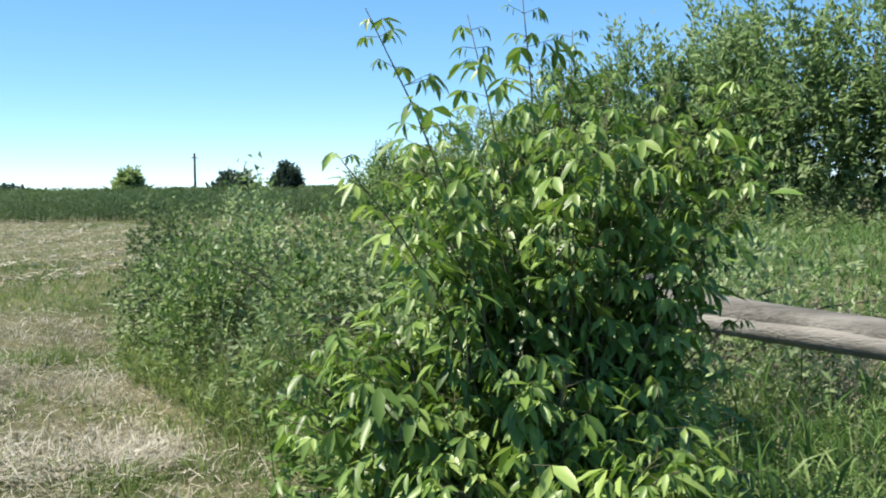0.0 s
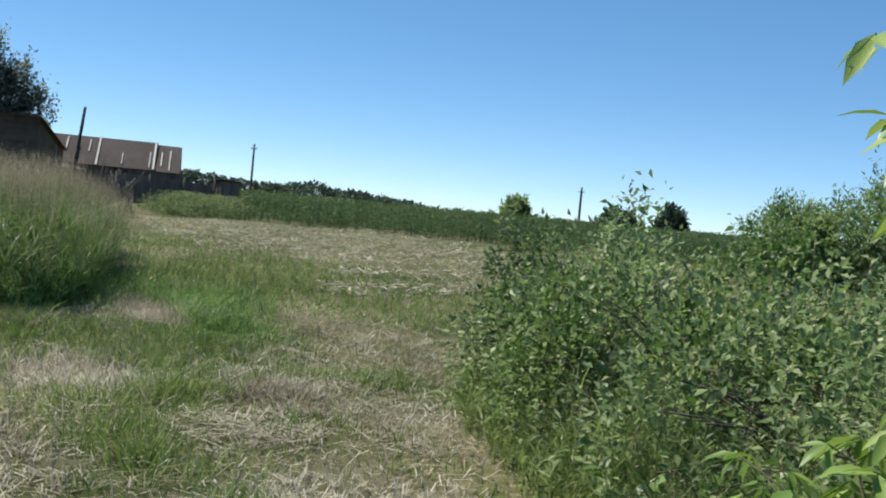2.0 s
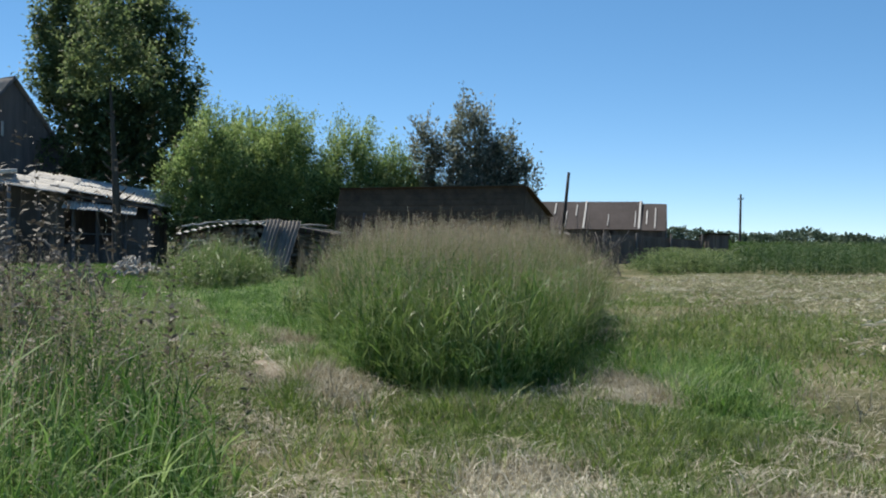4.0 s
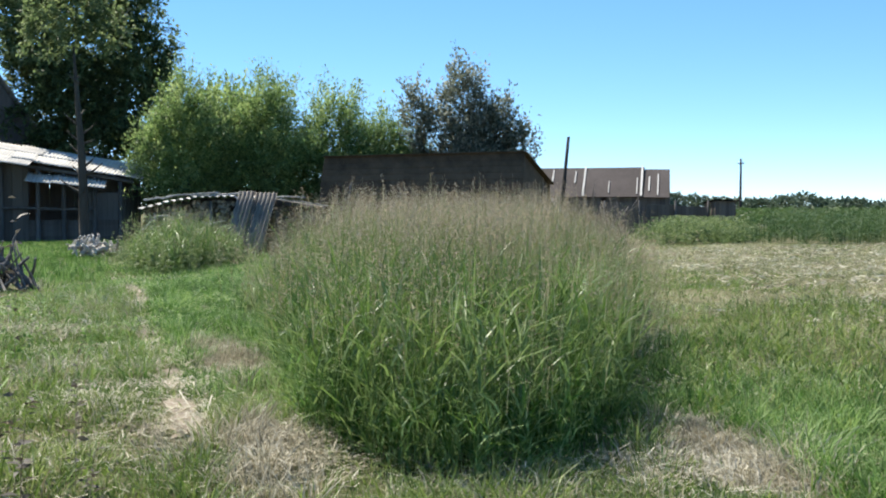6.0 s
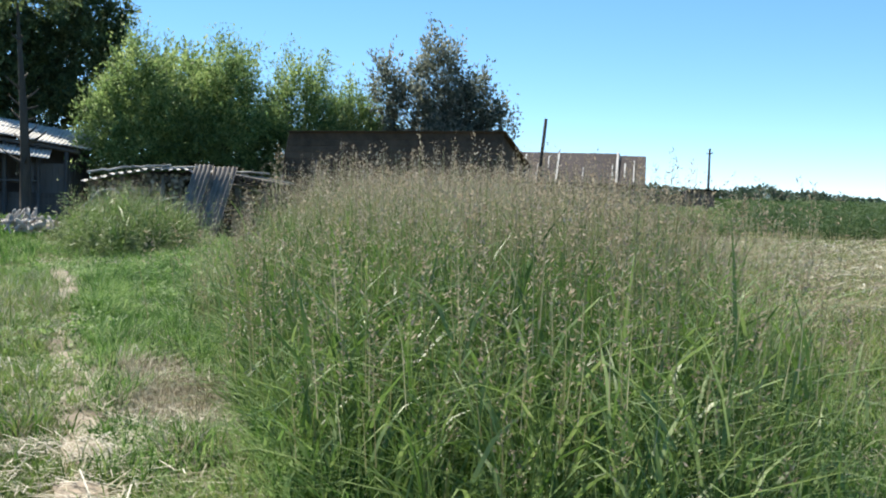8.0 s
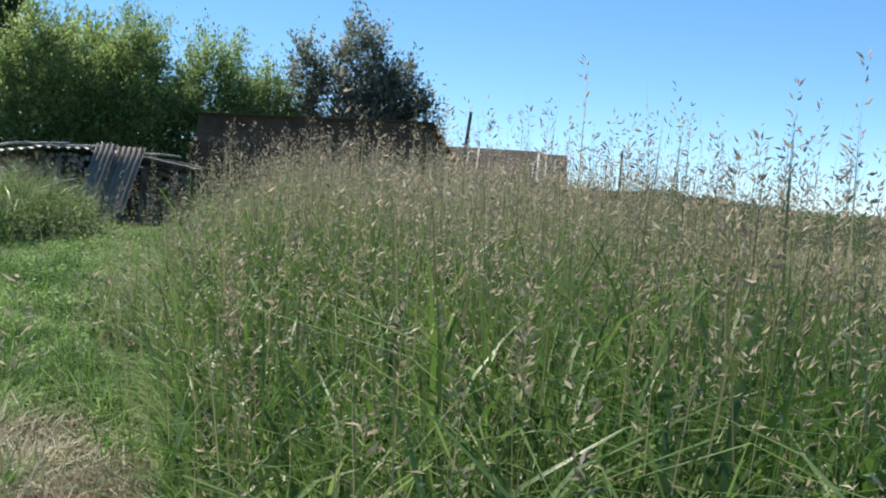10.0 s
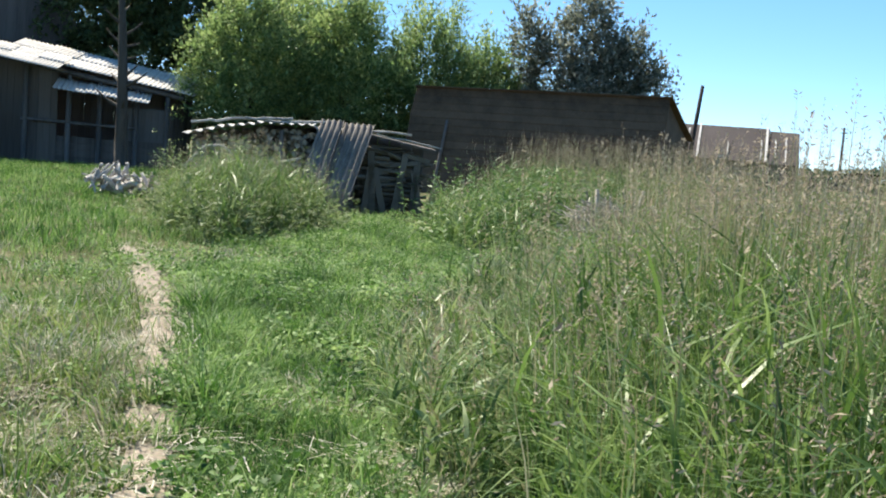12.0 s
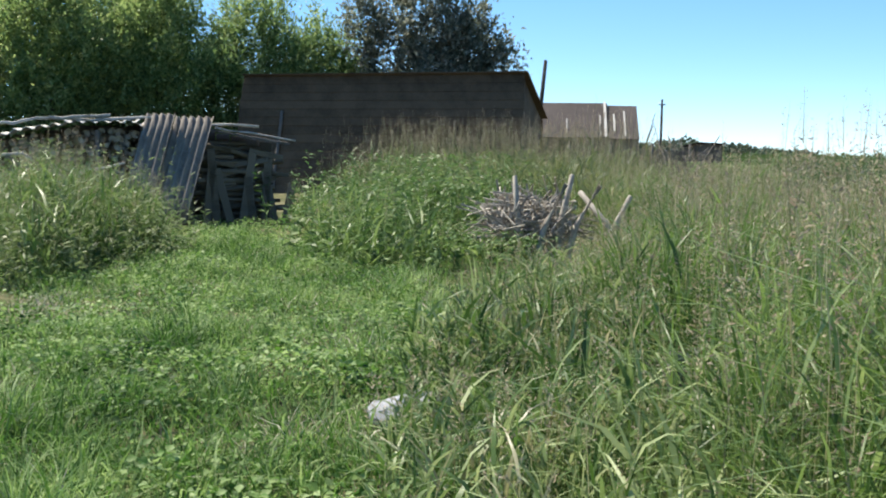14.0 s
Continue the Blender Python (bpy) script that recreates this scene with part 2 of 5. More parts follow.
def tube(points, radii, sides=7, wobble=0.0):
    """Corners and faces of a tapered limb along the points, closed at its ends."""
    pts, rad = np.asarray(points, float), np.asarray(radii, float)
    d = np.gradient(pts, axis=0)
    d /= np.linalg.norm(d, axis=1)[:, None] + 1e-9
    ref = np.where(np.abs(d[:, 2:3]) > 0.9, [[1.0, 0, 0]], [[0, 0, 1.0]])
    u = np.cross(d, ref)
    u /= np.linalg.norm(u, axis=1)[:, None]
    v = np.cross(d, u)
    a = np.linspace(0, 2 * math.pi, sides, endpoint=False)
    r = rad[:, None] * (1 + wobble * RNG.uniform(-1, 1, (len(pts), sides)))
    ring = pts[:, None] + r[..., None] * (np.cos(a)[None, :, None] * u[:, None] + np.sin(a)[None, :, None] * v[:, None])
    n = len(pts)
    vs = np.concatenate([ring.reshape(-1, 3), pts[[0, -1]]])
    i, j = np.meshgrid(np.arange(n - 1), np.arange(sides), indexing="ij")
    k = (j + 1) % sides
    q = np.stack([i * sides + j, i * sides + k, (i + 1) * sides + k, (i + 1) * sides + j], -1).reshape(-1, 4)
    caps = []
    for end, c in ((0, n * sides), ((n - 1) * sides, n * sides + 1)):
        for s in range(0, sides - 1, 2):
            caps.append((c, end + s, end + s + 1, end + (s + 2) % sides))
        if sides % 2:
            caps.append((c, end + sides - 1, end, end))
    return vs, np.array([f for f in np.concatenate([q, np.array(caps)]) if len(set(f)) == 4])


def joined(pieces):
    vs, qs, o = [], [], 0
    for v, q in pieces:
        vs.append(v)
        qs.append(np.asarray(q) + o)
        o += len(v)
    return np.concatenate(vs), np.concatenate(qs)


def blades(root, height, width, lean, azimuth, droop=1.6, segs=2, face=None):
    """Grass blades: tapered strips that lean and droop."""
    n = len(root)
    t = np.linspace(0, 1, segs + 1)
    out = np.stack([np.cos(azimuth), np.sin(azimuth), np.zeros(n)], 1)
    f = RNG.uniform(0, 2 * math.pi, n) if face is None else face
    side = np.stack([np.cos(f), np.sin(f), np.zeros(n)], 1)
    mid = root[:, None] + out[:, None] * (lean * height)[:, None, None] * (t ** droop)[None, :, None]
    up = height[:, None] * (t - 0.35 * np.minimum(lean, 1.5)[:, None] * t[None] ** 3)
    mid[..., 2] += up
    w = width[:, None] * (np.array([0.8, 1.0, 0.75, 0.5, 0.3, 0.2])[np.linspace(0, 3, segs + 1).round().astype(int)] * (1 - 0.93 * t ** 2))[None]
    a, b = mid - side[:, None] * w[..., None] / 2, mid + side[:, None] * w[..., None] / 2
    vs = np.stack([a, b], 2).reshape(n, -1, 3)
    base = np.arange(n)[:, None] * 2 * (segs + 1)
    k = np.arange(segs)[None] * 2
    q = np.stack([base + k, base + k + 1, base + k + 3, base + k + 2], -1)
    return vs.reshape(-1, 3), q.reshape(-1, 4)


def leaves(place, along, normal, length, width, flat=False):
    """Pointed leaves, folded a little along the middle: two faces each."""
    n = len(place)
    along = along / (np.linalg.norm(along, axis=1)[:, None] + 1e-9)
    side = np.cross(along, normal)
    side /= np.linalg.norm(side, axis=1)[:, None] + 1e-9
    nrm = np.cross(side, along)
    L, W = length[:, None], width[:, None]
    tip = place + along * L - nrm * L * 0.12
    mid = place + along * L * 0.42
    lift = nrm * W * 0.18
    if flat:
        vs = np.stack([place, mid - side * W / 2 + lift, tip, mid + side * W / 2 + lift], 1)
        return vs.reshape(-1, 3), np.arange(4 * n).reshape(-1, 4)
    vs = np.stack([place, mid - side * W / 2 + lift, tip, mid + side * W / 2 + lift, mid], 1)
    b = np.arange(n)[:, None] * 5
    q = np.concatenate([b + [[0, 4, 2, 1]], b + [[0, 3, 2, 4]]], 1)
    return vs.reshape(-1, 3), q.reshape(-1, 4)


def inside(poly, n):
    """n random places inside a polygon of the plan."""
    p = np.array(poly, float)
    out = np.zeros((0, 2))
    while len(out) < n:
        c = RNG.uniform(p.min(0), p.max(0), (2 * n + 50, 2))
        hit = np.zeros(len(c), bool)
        for a, b in zip(p, np.roll(p, -1, 0)):
            cross = ((a[1] > c[:, 1]) != (b[1] > c[:, 1])) & (c[:, 0] < (b[0] - a[0]) * (c[:, 1] - a[1]) / (b[1] - a[1] + 1e-12) + a[0])
            hit ^= cross
        out = np.concatenate([out, c[hit]])
    return out[:n]


def grounded(xy):
    return np.column_stack([xy, gz(xy[:, 0], xy[:, 1])])


def patches(xy, size, seed=0.0):
    """Soft random field from 0 to 1 on the plan: value noise at three scales."""
    total, weight = np.zeros(len(xy)), 0.0
    for k, w in ((1.0, 1.0), (2.3, 0.6), (5.1, 0.35)):
        p = np.asarray(xy)[:, :2] / size * k + seed * 7.3 + 40.5 * k
        c = np.floor(p).astype(np.int64)
        f = p - c
        f = f * f * (3 - 2 * f)
        def corner(dx, dy):
            h = np.sin((c[:, 0] + dx) * 127.1 + (c[:, 1] + dy) * 311.7 + seed) * 43758.5453
            return h - np.floor(h)
        a = corner(0, 0) * (1 - f[:, 0]) + corner(1, 0) * f[:, 0]
        b = corner(0, 1) * (1 - f[:, 0]) + corner(1, 1) * f[:, 0]
        total += w * (a * (1 - f[:, 1]) + b * f[:, 1])
        weight += w
    return np.clip(0.5 + (total / weight - 0.5) * 1.5, 0, 1)


def edge_distance(poly, xy):
    """Distance of places from the polygon's border."""
    p = np.array(poly, float)
    best = np.full(len(xy), 1e9)
    for a, b in zip(p, np.roll(p, -1, 0)):
        ab = b - a
        t = np.clip(((xy - a) @ ab) / (ab @ ab), 0, 1)
        best = np.minimum(best, np.linalg.norm(xy - (a + t[:, None] * ab), axis=1))
    return best


# ---- ground ----


def build_ground():
    def lines(lo, hi, step, far):
        near = np.arange(lo, hi + step, step)
        out = np.geomspace(1, far, 22)
        return np.concatenate([lo - out[::-1], near, hi + out])
    xs, ys = lines(-46, 8, 0.3, 2500), lines(-12, 16, 0.3, 2500)
    X, Y = np.meshgrid(xs, ys, indexing="ij")
    Z = gz(X, Y)
    near = (X > -48) & (X < 10) & (Y > -14) & (Y < 18)
    Z = np.where(near, Z, np.where((np.abs(X) > 150) | (np.abs(Y) > 150), -0.02, Z * 0.5))
    nx, ny = X.shape
    i, j = np.meshgrid(np.arange(nx - 1), np.arange(ny - 1), indexing="ij")
    q = np.stack([i * ny + j, (i + 1) * ny + j, (i + 1) * ny + j + 1, i * ny + j + 1], -1)
    me = raw("ground", np.stack([X, Y, Z], -1), q, M_GROUND, True)
    tagged(new("ground", me), "mown meadow with dry straw and green patches", "meadow", kind="structure")


def build_path():
    """The bare trodden line through the grass."""
    line = [(-9.4, 2.95), (-10.1, 2.86), (-12.8, 2.56), (-14.6, 2.25), (-17.0, 2.0), (-18.8, 1.8), (-20.4, 1.55), (-22.8, 1.08), (-24.0, 0.75)]
    p = np.array(line)
    s = np.linspace(0, len(p) - 1, 90)
    c = np.stack([np.interp(s, np.arange(len(p)), p[:, k]) for k in (0, 1)], 1)
    d = np.gradient(c, axis=0)
    nrm = np.stack([-d[:, 1], d[:, 0]], 1) / np.linalg.norm(d, axis=1)[:, None]
    w = 0.115 + 0.016 * np.sin(s * 5.1) + 0.014 * np.sin(s * 11.3 + 1)
    w *= np.interp(c[:, 0], [-24, -22, -19, -14, -9.4], [0.6, 1.0, 1.05, 0.95, 0.7])
    rows = [c + nrm * (w * k)[:, None] + nrm * (0.02 * np.sin(s * 17 * abs(k) + k))[:, None] for k in (-1.0, -0.4, 0.4, 1.0)]
    v = np.stack([np.column_stack([r, gz(r[:, 0], r[:, 1]) + h]) for r, h in zip(rows, (0.002, 0.02, 0.02, 0.002))], 1)
    i, j = np.meshgrid(np.arange(len(c) - 1), np.arange(3), indexing="ij")
    q = np.stack([i * 4 + j, (i + 1) * 4 + j, (i + 1) * 4 + j + 1, i * 4 + j + 1], -1)
    tagged(new("path", raw("path", v, q, M_DIRT, True)), "narrow bare trodden earth path through grass", "path", kind="structure")
    return c


build_ground()
PATH_LINE = build_path()

# ---- grass ----
CLUMP = [(-8.25, 4.35), (-8.6, 3.95), (-9.4, 3.6), (-10.4, 3.5), (-13.0, 3.45), (-15.6, 3.55), (-18.0, 4.2), (-20.5, 5.1), (-23.0, 6.2), (-25.0, 7.9),
         (-33.0, 10.0), (-34.0, 11.8), (-26.0, 10.0), (-15.8, 7.9), (-12.2, 6.8), (-10.3, 5.85), (-9.3, 5.6), (-8.6, 4.9)]
STRAW_PATCHES = [(-6.8, 7.4, 2.6, 0.9), (-5.6, 4.2, 0.9, 0.5), (-16.5, -0.9, 3.0, 1.2), (-4.7, 5.5, 1.2, 0.7), (-2.3, 4.7, 1.4, 0.6), (-0.9, 3.4, 1.8, 1.1), (-3.6, 3.2, 1.0, 0.5), (-8.6, 3.4, 0.9, 0.35), (-12.0, 3.2, 1.2, 0.4), (-9.3, 3.3, 0.7, 0.25), (-8.6, 5.7, 1.0, 0.4), (-3.4, 2.4, 0.9, 0.25), (-5.2, 2.9, 0.8, 0.25), (-3.9, 5.9, 1.3, 0.6), (-13.2, 2.95, 0.6, 0.3), (-25.0, 17.0, 12.0, 4.5)]
CLEAR = [(-19.2, 3.65, 0.55), (-18.9, 3.55, 0.45), (-25.2, 6.6, 0.9), (-18.9, 4.7, 0.3), (-27.0, 7.4, 1.7), (-25.7, 6.9, 1.3), (-24.8, 6.3, 0.8)]      # trampled places: centre and radius
HEDGE = [(0.4, 4.7), (-0.6, 5.0), (-2.0, 5.5), (-3.6, 6.3), (-4.8, 7.1), (-5.6, 8.1), (-5.8, 8.8), (-5.2, 9.4), (-3.4, 8.8), (-0.4, 7.2), (1.6, 6.0)]


def short_grass():
    """Mown grass and straw along the walk, thinning with distance from it."""
    way = np.array([(3.5, 1.5), (1.0, 3.0), (-2.0, 4.2), (-6.0, 3.0), (-10.0, 2.6), (-15.0, 2.3), (-20.0, 2.2), (-25.0, 2.0), (-30.0, 1.0)])
    tufts, each = 15000, 12
    pick = RNG.integers(0, len(way) - 1, tufts)
    t = RNG.uniform(0, 1, (tufts, 1))
    c = way[pick] * (1 - t) + way[pick + 1] * t
    r = np.abs(RNG.normal(0, 4.6, tufts)) + 0.02
    a = RNG.uniform(0, 2 * math.pi, tufts)
    c = c + np.stack([np.cos(a), np.sin(a)], 1) * r[:, None]
    # thicker turf beside the trodden line
    c2 = PATH_LINE[RNG.integers(0, 60, 5000)] + RNG.normal(0, 0.9, (5000, 2))
    c3 = inside([(-4.5, 3.6), (-8.0, 3.7), (-9.5, 6.6), (-5.0, 6.6)], 2500)
    c4 = inside([(-13.0, 2.6), (-16.0, 2.3), (-22.0, 1.6), (-27.0, 2.0), (-31.5, 4.2), (-25.5, 5.4), (-20.0, 4.6), (-14.0, 3.7)], 4500)
    c5 = inside([(-5.0, 4.6), (-8.0, 4.9), (-9.5, 6.2), (-7.0, 6.4), (-4.5, 5.6)], 900)
    c6 = inside([(-9.0, 3.0), (-12.5, 2.8), (-12.5, 3.7), (-9.0, 3.6)], 700)
    c7 = inside([(-8.3, 5.1), (-10.2, 5.6), (-12.6, 6.6), (-13.5, 8.2), (-8.5, 7.2), (-6.5, 6.0)], 1400)
    c = np.concatenate([c, c2, c3, c4, c5, c6, c7])
    tufts = len(c)
    near = np.repeat(c, each, 0)
    vigour = np.repeat(RNG.uniform(0.35, 1.9, tufts) * (0.25 + 1.6 * patches(c, 0.55, 2.0) ** 1.4), each)
    toss = np.repeat(RNG.uniform(-0.5, 0.5, tufts), each)
    off = RNG.normal(0, 0.055, (len(near), 2))
    xy = near + off
    away = np.arctan2(off[:, 1], off[:, 0]) + RNG.normal(0, 0.7, len(xy))
    dist = np.min(np.linalg.norm(xy[:, None] - PATH_LINE[None, ::3], axis=2), 1)
    keep = (dist > np.interp(xy[:, 0], [-23, -19, -14, -9], [0.17, 0.2, 0.2, 0.15])) & (xy[:, 0] > -45)
    xy, away, vigour, toss = xy[keep], away[keep], vigour[keep], toss[keep]
    lush = (xy[:, 0] + 9.0 * (patches(xy, 2.2, 8.0) - 0.5) + RNG.normal(0, 1.0, len(xy)) < -9.8) | ((xy[:, 0] > 0.9) & (xy[:, 1] > 3.9))
    worn = (xy[:, 1] < np.interp(-xy[:, 0], -PATH_LINE[:, 0], PATH_LINE[:, 1])) & (xy[:, 0] > -21 + RNG.normal(0, 1.0, len(xy)))
    lush &= ~worn | (RNG.uniform(0, 1, len(xy)) < 0.25)
    dry = 0.7 * patches(xy, 1.1) + 0.15 + 0.1 * worn + 0.42 * toss + 0.42 * (RNG.uniform(0, 1, len(xy)) - 0.5)
    bald = np.zeros(len(xy), bool)
    for bx, by, ba, bb in STRAW_PATCHES:
        bald |= np.hypot((xy[:, 0] - bx) / ba, (xy[:, 1] - by) / bb) < 0.35 + 0.75 * patches(xy, 0.6, 12.0) + 0.2 * RNG.uniform(-1, 1, len(xy))
    lush &= ~bald
    straw = (~lush) & ((dry > 0.71) | bald)
    straw |= lush & (dry > 0.80)
    for name, pickd, mat, h0, label in (("short_grass", ~lush & ~straw, M_GRASS, 0.10, "short mown green grass"), ("lush_grass", lush & ~straw, M_LUSH, 0.11, "lush bright green grass beside the path"),
                                        ("dry_grass", straw, M_STRAW, 0.085, "dry bleached cut grass")):
        p = grounded(xy[pickd])
        n = len(p)
        h = h0 * RNG.uniform(0.5, 1.4, n) * vigour[pickd]
        v, q = blades(p, h, RNG.uniform(0.005, 0.014, n), RNG.uniform(0.2, 1.5, n), away[pickd], 1.6, 2)
        stuff(name, raw(name, v, q, mat), label, "grass")
    xy = np.concatenate([inside([(4, -1), (4, 4), (-7, 9), (-16, 7), (-18, 0), (-6, -2)], 36000), inside([(-16, 6), (-40, 17), (-40, 30), (-6, 14)], 12000)])
    heaps = inside([(4, 0), (3, 3.6), (-6, 6.5), (-14, 7), (-17, 1), (-6, -1)], 170)
    xy = np.concatenate([xy[patches(xy, 1.1) + RNG.normal(0, 0.28, len(xy)) > 0.58], np.repeat(heaps, 150, 0) + RNG.normal(0, 0.13, (170 * 150, 2)) * np.repeat(RNG.uniform(0.4, 1.9, (170, 2)), 150, 0)])
    for bx, by, ba, bb in STRAW_PATCHES[:-1]:
        k = int(700 * max(0.3, ba * bb))
        a, r = RNG.uniform(0, 6.28, k), np.sqrt(RNG.uniform(0, 1.2, k))
        xy = np.concatenate([xy, np.stack([bx + np.cos(a) * r * ba, by + np.sin(a) * r * bb], 1)])
    xy = np.concatenate([xy, PATH_LINE[RNG.integers(0, len(PATH_LINE), 2200)] + RNG.normal(0, 0.13, (2200, 2))])
    n = len(xy)
    p = grounded(xy)
    p[:, 2] += RNG.uniform(0.01, 0.07, n)
    a = RNG.uniform(0, 6.28, n)
    d = np.stack([np.cos(a), np.sin(a), RNG.normal(0, 0.15, n)], 1)
    sd = np.stack([-np.sin(a), np.cos(a), np.zeros(n)], 1) * RNG.uniform(0.0012, 0.0036, n)[:, None]
    L = (RNG.uniform(0.05, 0.16, n) * np.where(RNG.uniform(0, 1, n) < 0.06, 2.2, 1.0))[:, None]
    v = np.stack([p - sd, p + sd, p + d * L + sd, p + d * L - sd], 1)
    stuff("straw", raw("straw", v, np.arange(4 * n), M_STRAW), "loose dry straw stalks lying on the meadow", "straw")
    # clover and low herbs
    xy = inside([(-12.5, 1.2), (-14.0, 3.5), (-21.0, 4.6), (-25.5, 5.2), (-32.0, 5.0), (-31.0, 2.8), (-25.0, 1.8), (-22.0, 0.4), (-16.0, -0.6)], 85000)
    xy = xy[patches(xy, 0.9, 4.0) + RNG.normal(0, 0.15, len(xy)) > 0.42]
    dist = np.min(np.linalg.norm(xy[:, None] - PATH_LINE[None, ::3], axis=2), 1)
    side = np.interp(-xy[:, 0], -PATH_LINE[:, 0], PATH_LINE[:, 1])
    xy = xy[(dist > 0.1) & ((xy[:, 1] > side) | (xy[:, 0] < -20) | (RNG.uniform(0, 1, len(xy)) < 0.3))]
    n = len(xy)
    p = grounded(xy)
    p[:, 2] += RNG.uniform(0.01, 0.15, n) * (0.15 + 1.3 * patches(xy, 0.45, 9.0) ** 1.5)
    a = RNG.uniform(0, 6.28, n)
    L = RNG.uniform(0.018, 0.042, n) * (0.8 + 0.7 * patches(xy, 0.3, 19.0))
    v, q = leaves(p, np.stack([np.cos(a), np.sin(a), RNG.uniform(-0.3, 0.6, n)], 1), RNG.normal(0, 0.45, (n, 3)) + [0, 0, 1.0], L, L * 0.75)
    stuff("clover", raw("clover", v, q, M_LUSH), "low clover and herbs in the grass", "clover")
    # lawn before the sheds
    xy = inside([(-24, 0.6), (-32, -0.4), (-47, -1.5), (-47, -14), (-36, -12), (-27, -5), (-22, -2)], 42000)
    k = len(xy)
    v, q = blades(grounded(xy), RNG.uniform(0.06, 0.2, k) * (0.5 + patches(xy, 1.5, 6.0)), RNG.uniform(0.014, 0.034, k), RNG.uniform(0.1, 0.9, k), RNG.uniform(0, 6.28, k), 1.6, 1)
    stuff("shed_lawn", raw("shed_lawn", v, q, M_LUSH), "bright green lawn before the open shed", "grass")
    # hay left in rows on the mown meadow
    rows = []
    for i in range(9):
        f = RNG.uniform(0, 1, (800, 1))
        a, b = np.array([-11.0 - 2.6 * i, 9.0 + 0.5 * i]), np.array([-15.0 - 3.0 * i, 21.0 + 0.9 * i])
        rows.append(a + (b - a) * f + RNG.normal(0, 0.28, (800, 2)) * (0.3 + np.abs(np.sin(f * 11 + i))))
    p = grounded(np.concatenate(rows))
    k = len(p)
    p[:, 2] += RNG.uniform(0.02, 0.16, k)
    a = RNG.uniform(0, 6.28, k)
    L = RNG.uniform(0.12, 0.34, k)
    v, q = leaves(p, np.stack([np.cos(a), np.sin(a), RNG.normal(0, 0.25, k)], 1), RNG.normal(0, 0.5, (k, 3)) + [0, 0, 1.0], L, RNG.uniform(0.015, 0.03, k), True)
    v[:, 2] = np.maximum(v[:, 2], 0.0)
    stuff("hay_rows", raw("hay_rows", v, q, M_STRAW), "pale rows of drying hay on the mown meadow", "hay")
    # farther meadow
    xy = inside([(-8, 8), (-12, 6), (-40, 17.5), (-40, 24), (-33, 29), (-4, 14)], 62000)
    xy = np.concatenate([xy, inside([(-16, 1), (-52, 2), (-52, -14), (-10, -8)], 24000), inside([(6, 6), (1, 6), (-8, 12), (-14, 34), (12, 36)], 30000)])
    n = len(xy)
    dry = (patches(xy, 2.4, 3.0) + 0.25 * (np.hypot((xy[:, 0] + 27) / 12, (xy[:, 1] - 19) / 5) < 1) + RNG.normal(0, 0.15, len(xy)) + 0.012 * (xy[:, 1] - 14) > 0.47) & (xy[:, 1] > 6) & (xy[:, 0] < -5)
    for name, pickd, mat, label in (("meadow_grass", ~dry, M_GRASS, "green meadow grass"), ("meadow_stubble", dry, M_HAY, "bleached mown stubble")):
        p = grounded(xy[pickd])
        k = len(p)
        v, q = blades(p, RNG.uniform(0.05, 0.15, k), RNG.uniform(0.012, 0.03, k), RNG.uniform(0.2, 1.4, k), RNG.uniform(0, 6.28, k), 1.6, 1)
        stuff(name, raw(name, v, q, mat), label, "grass")


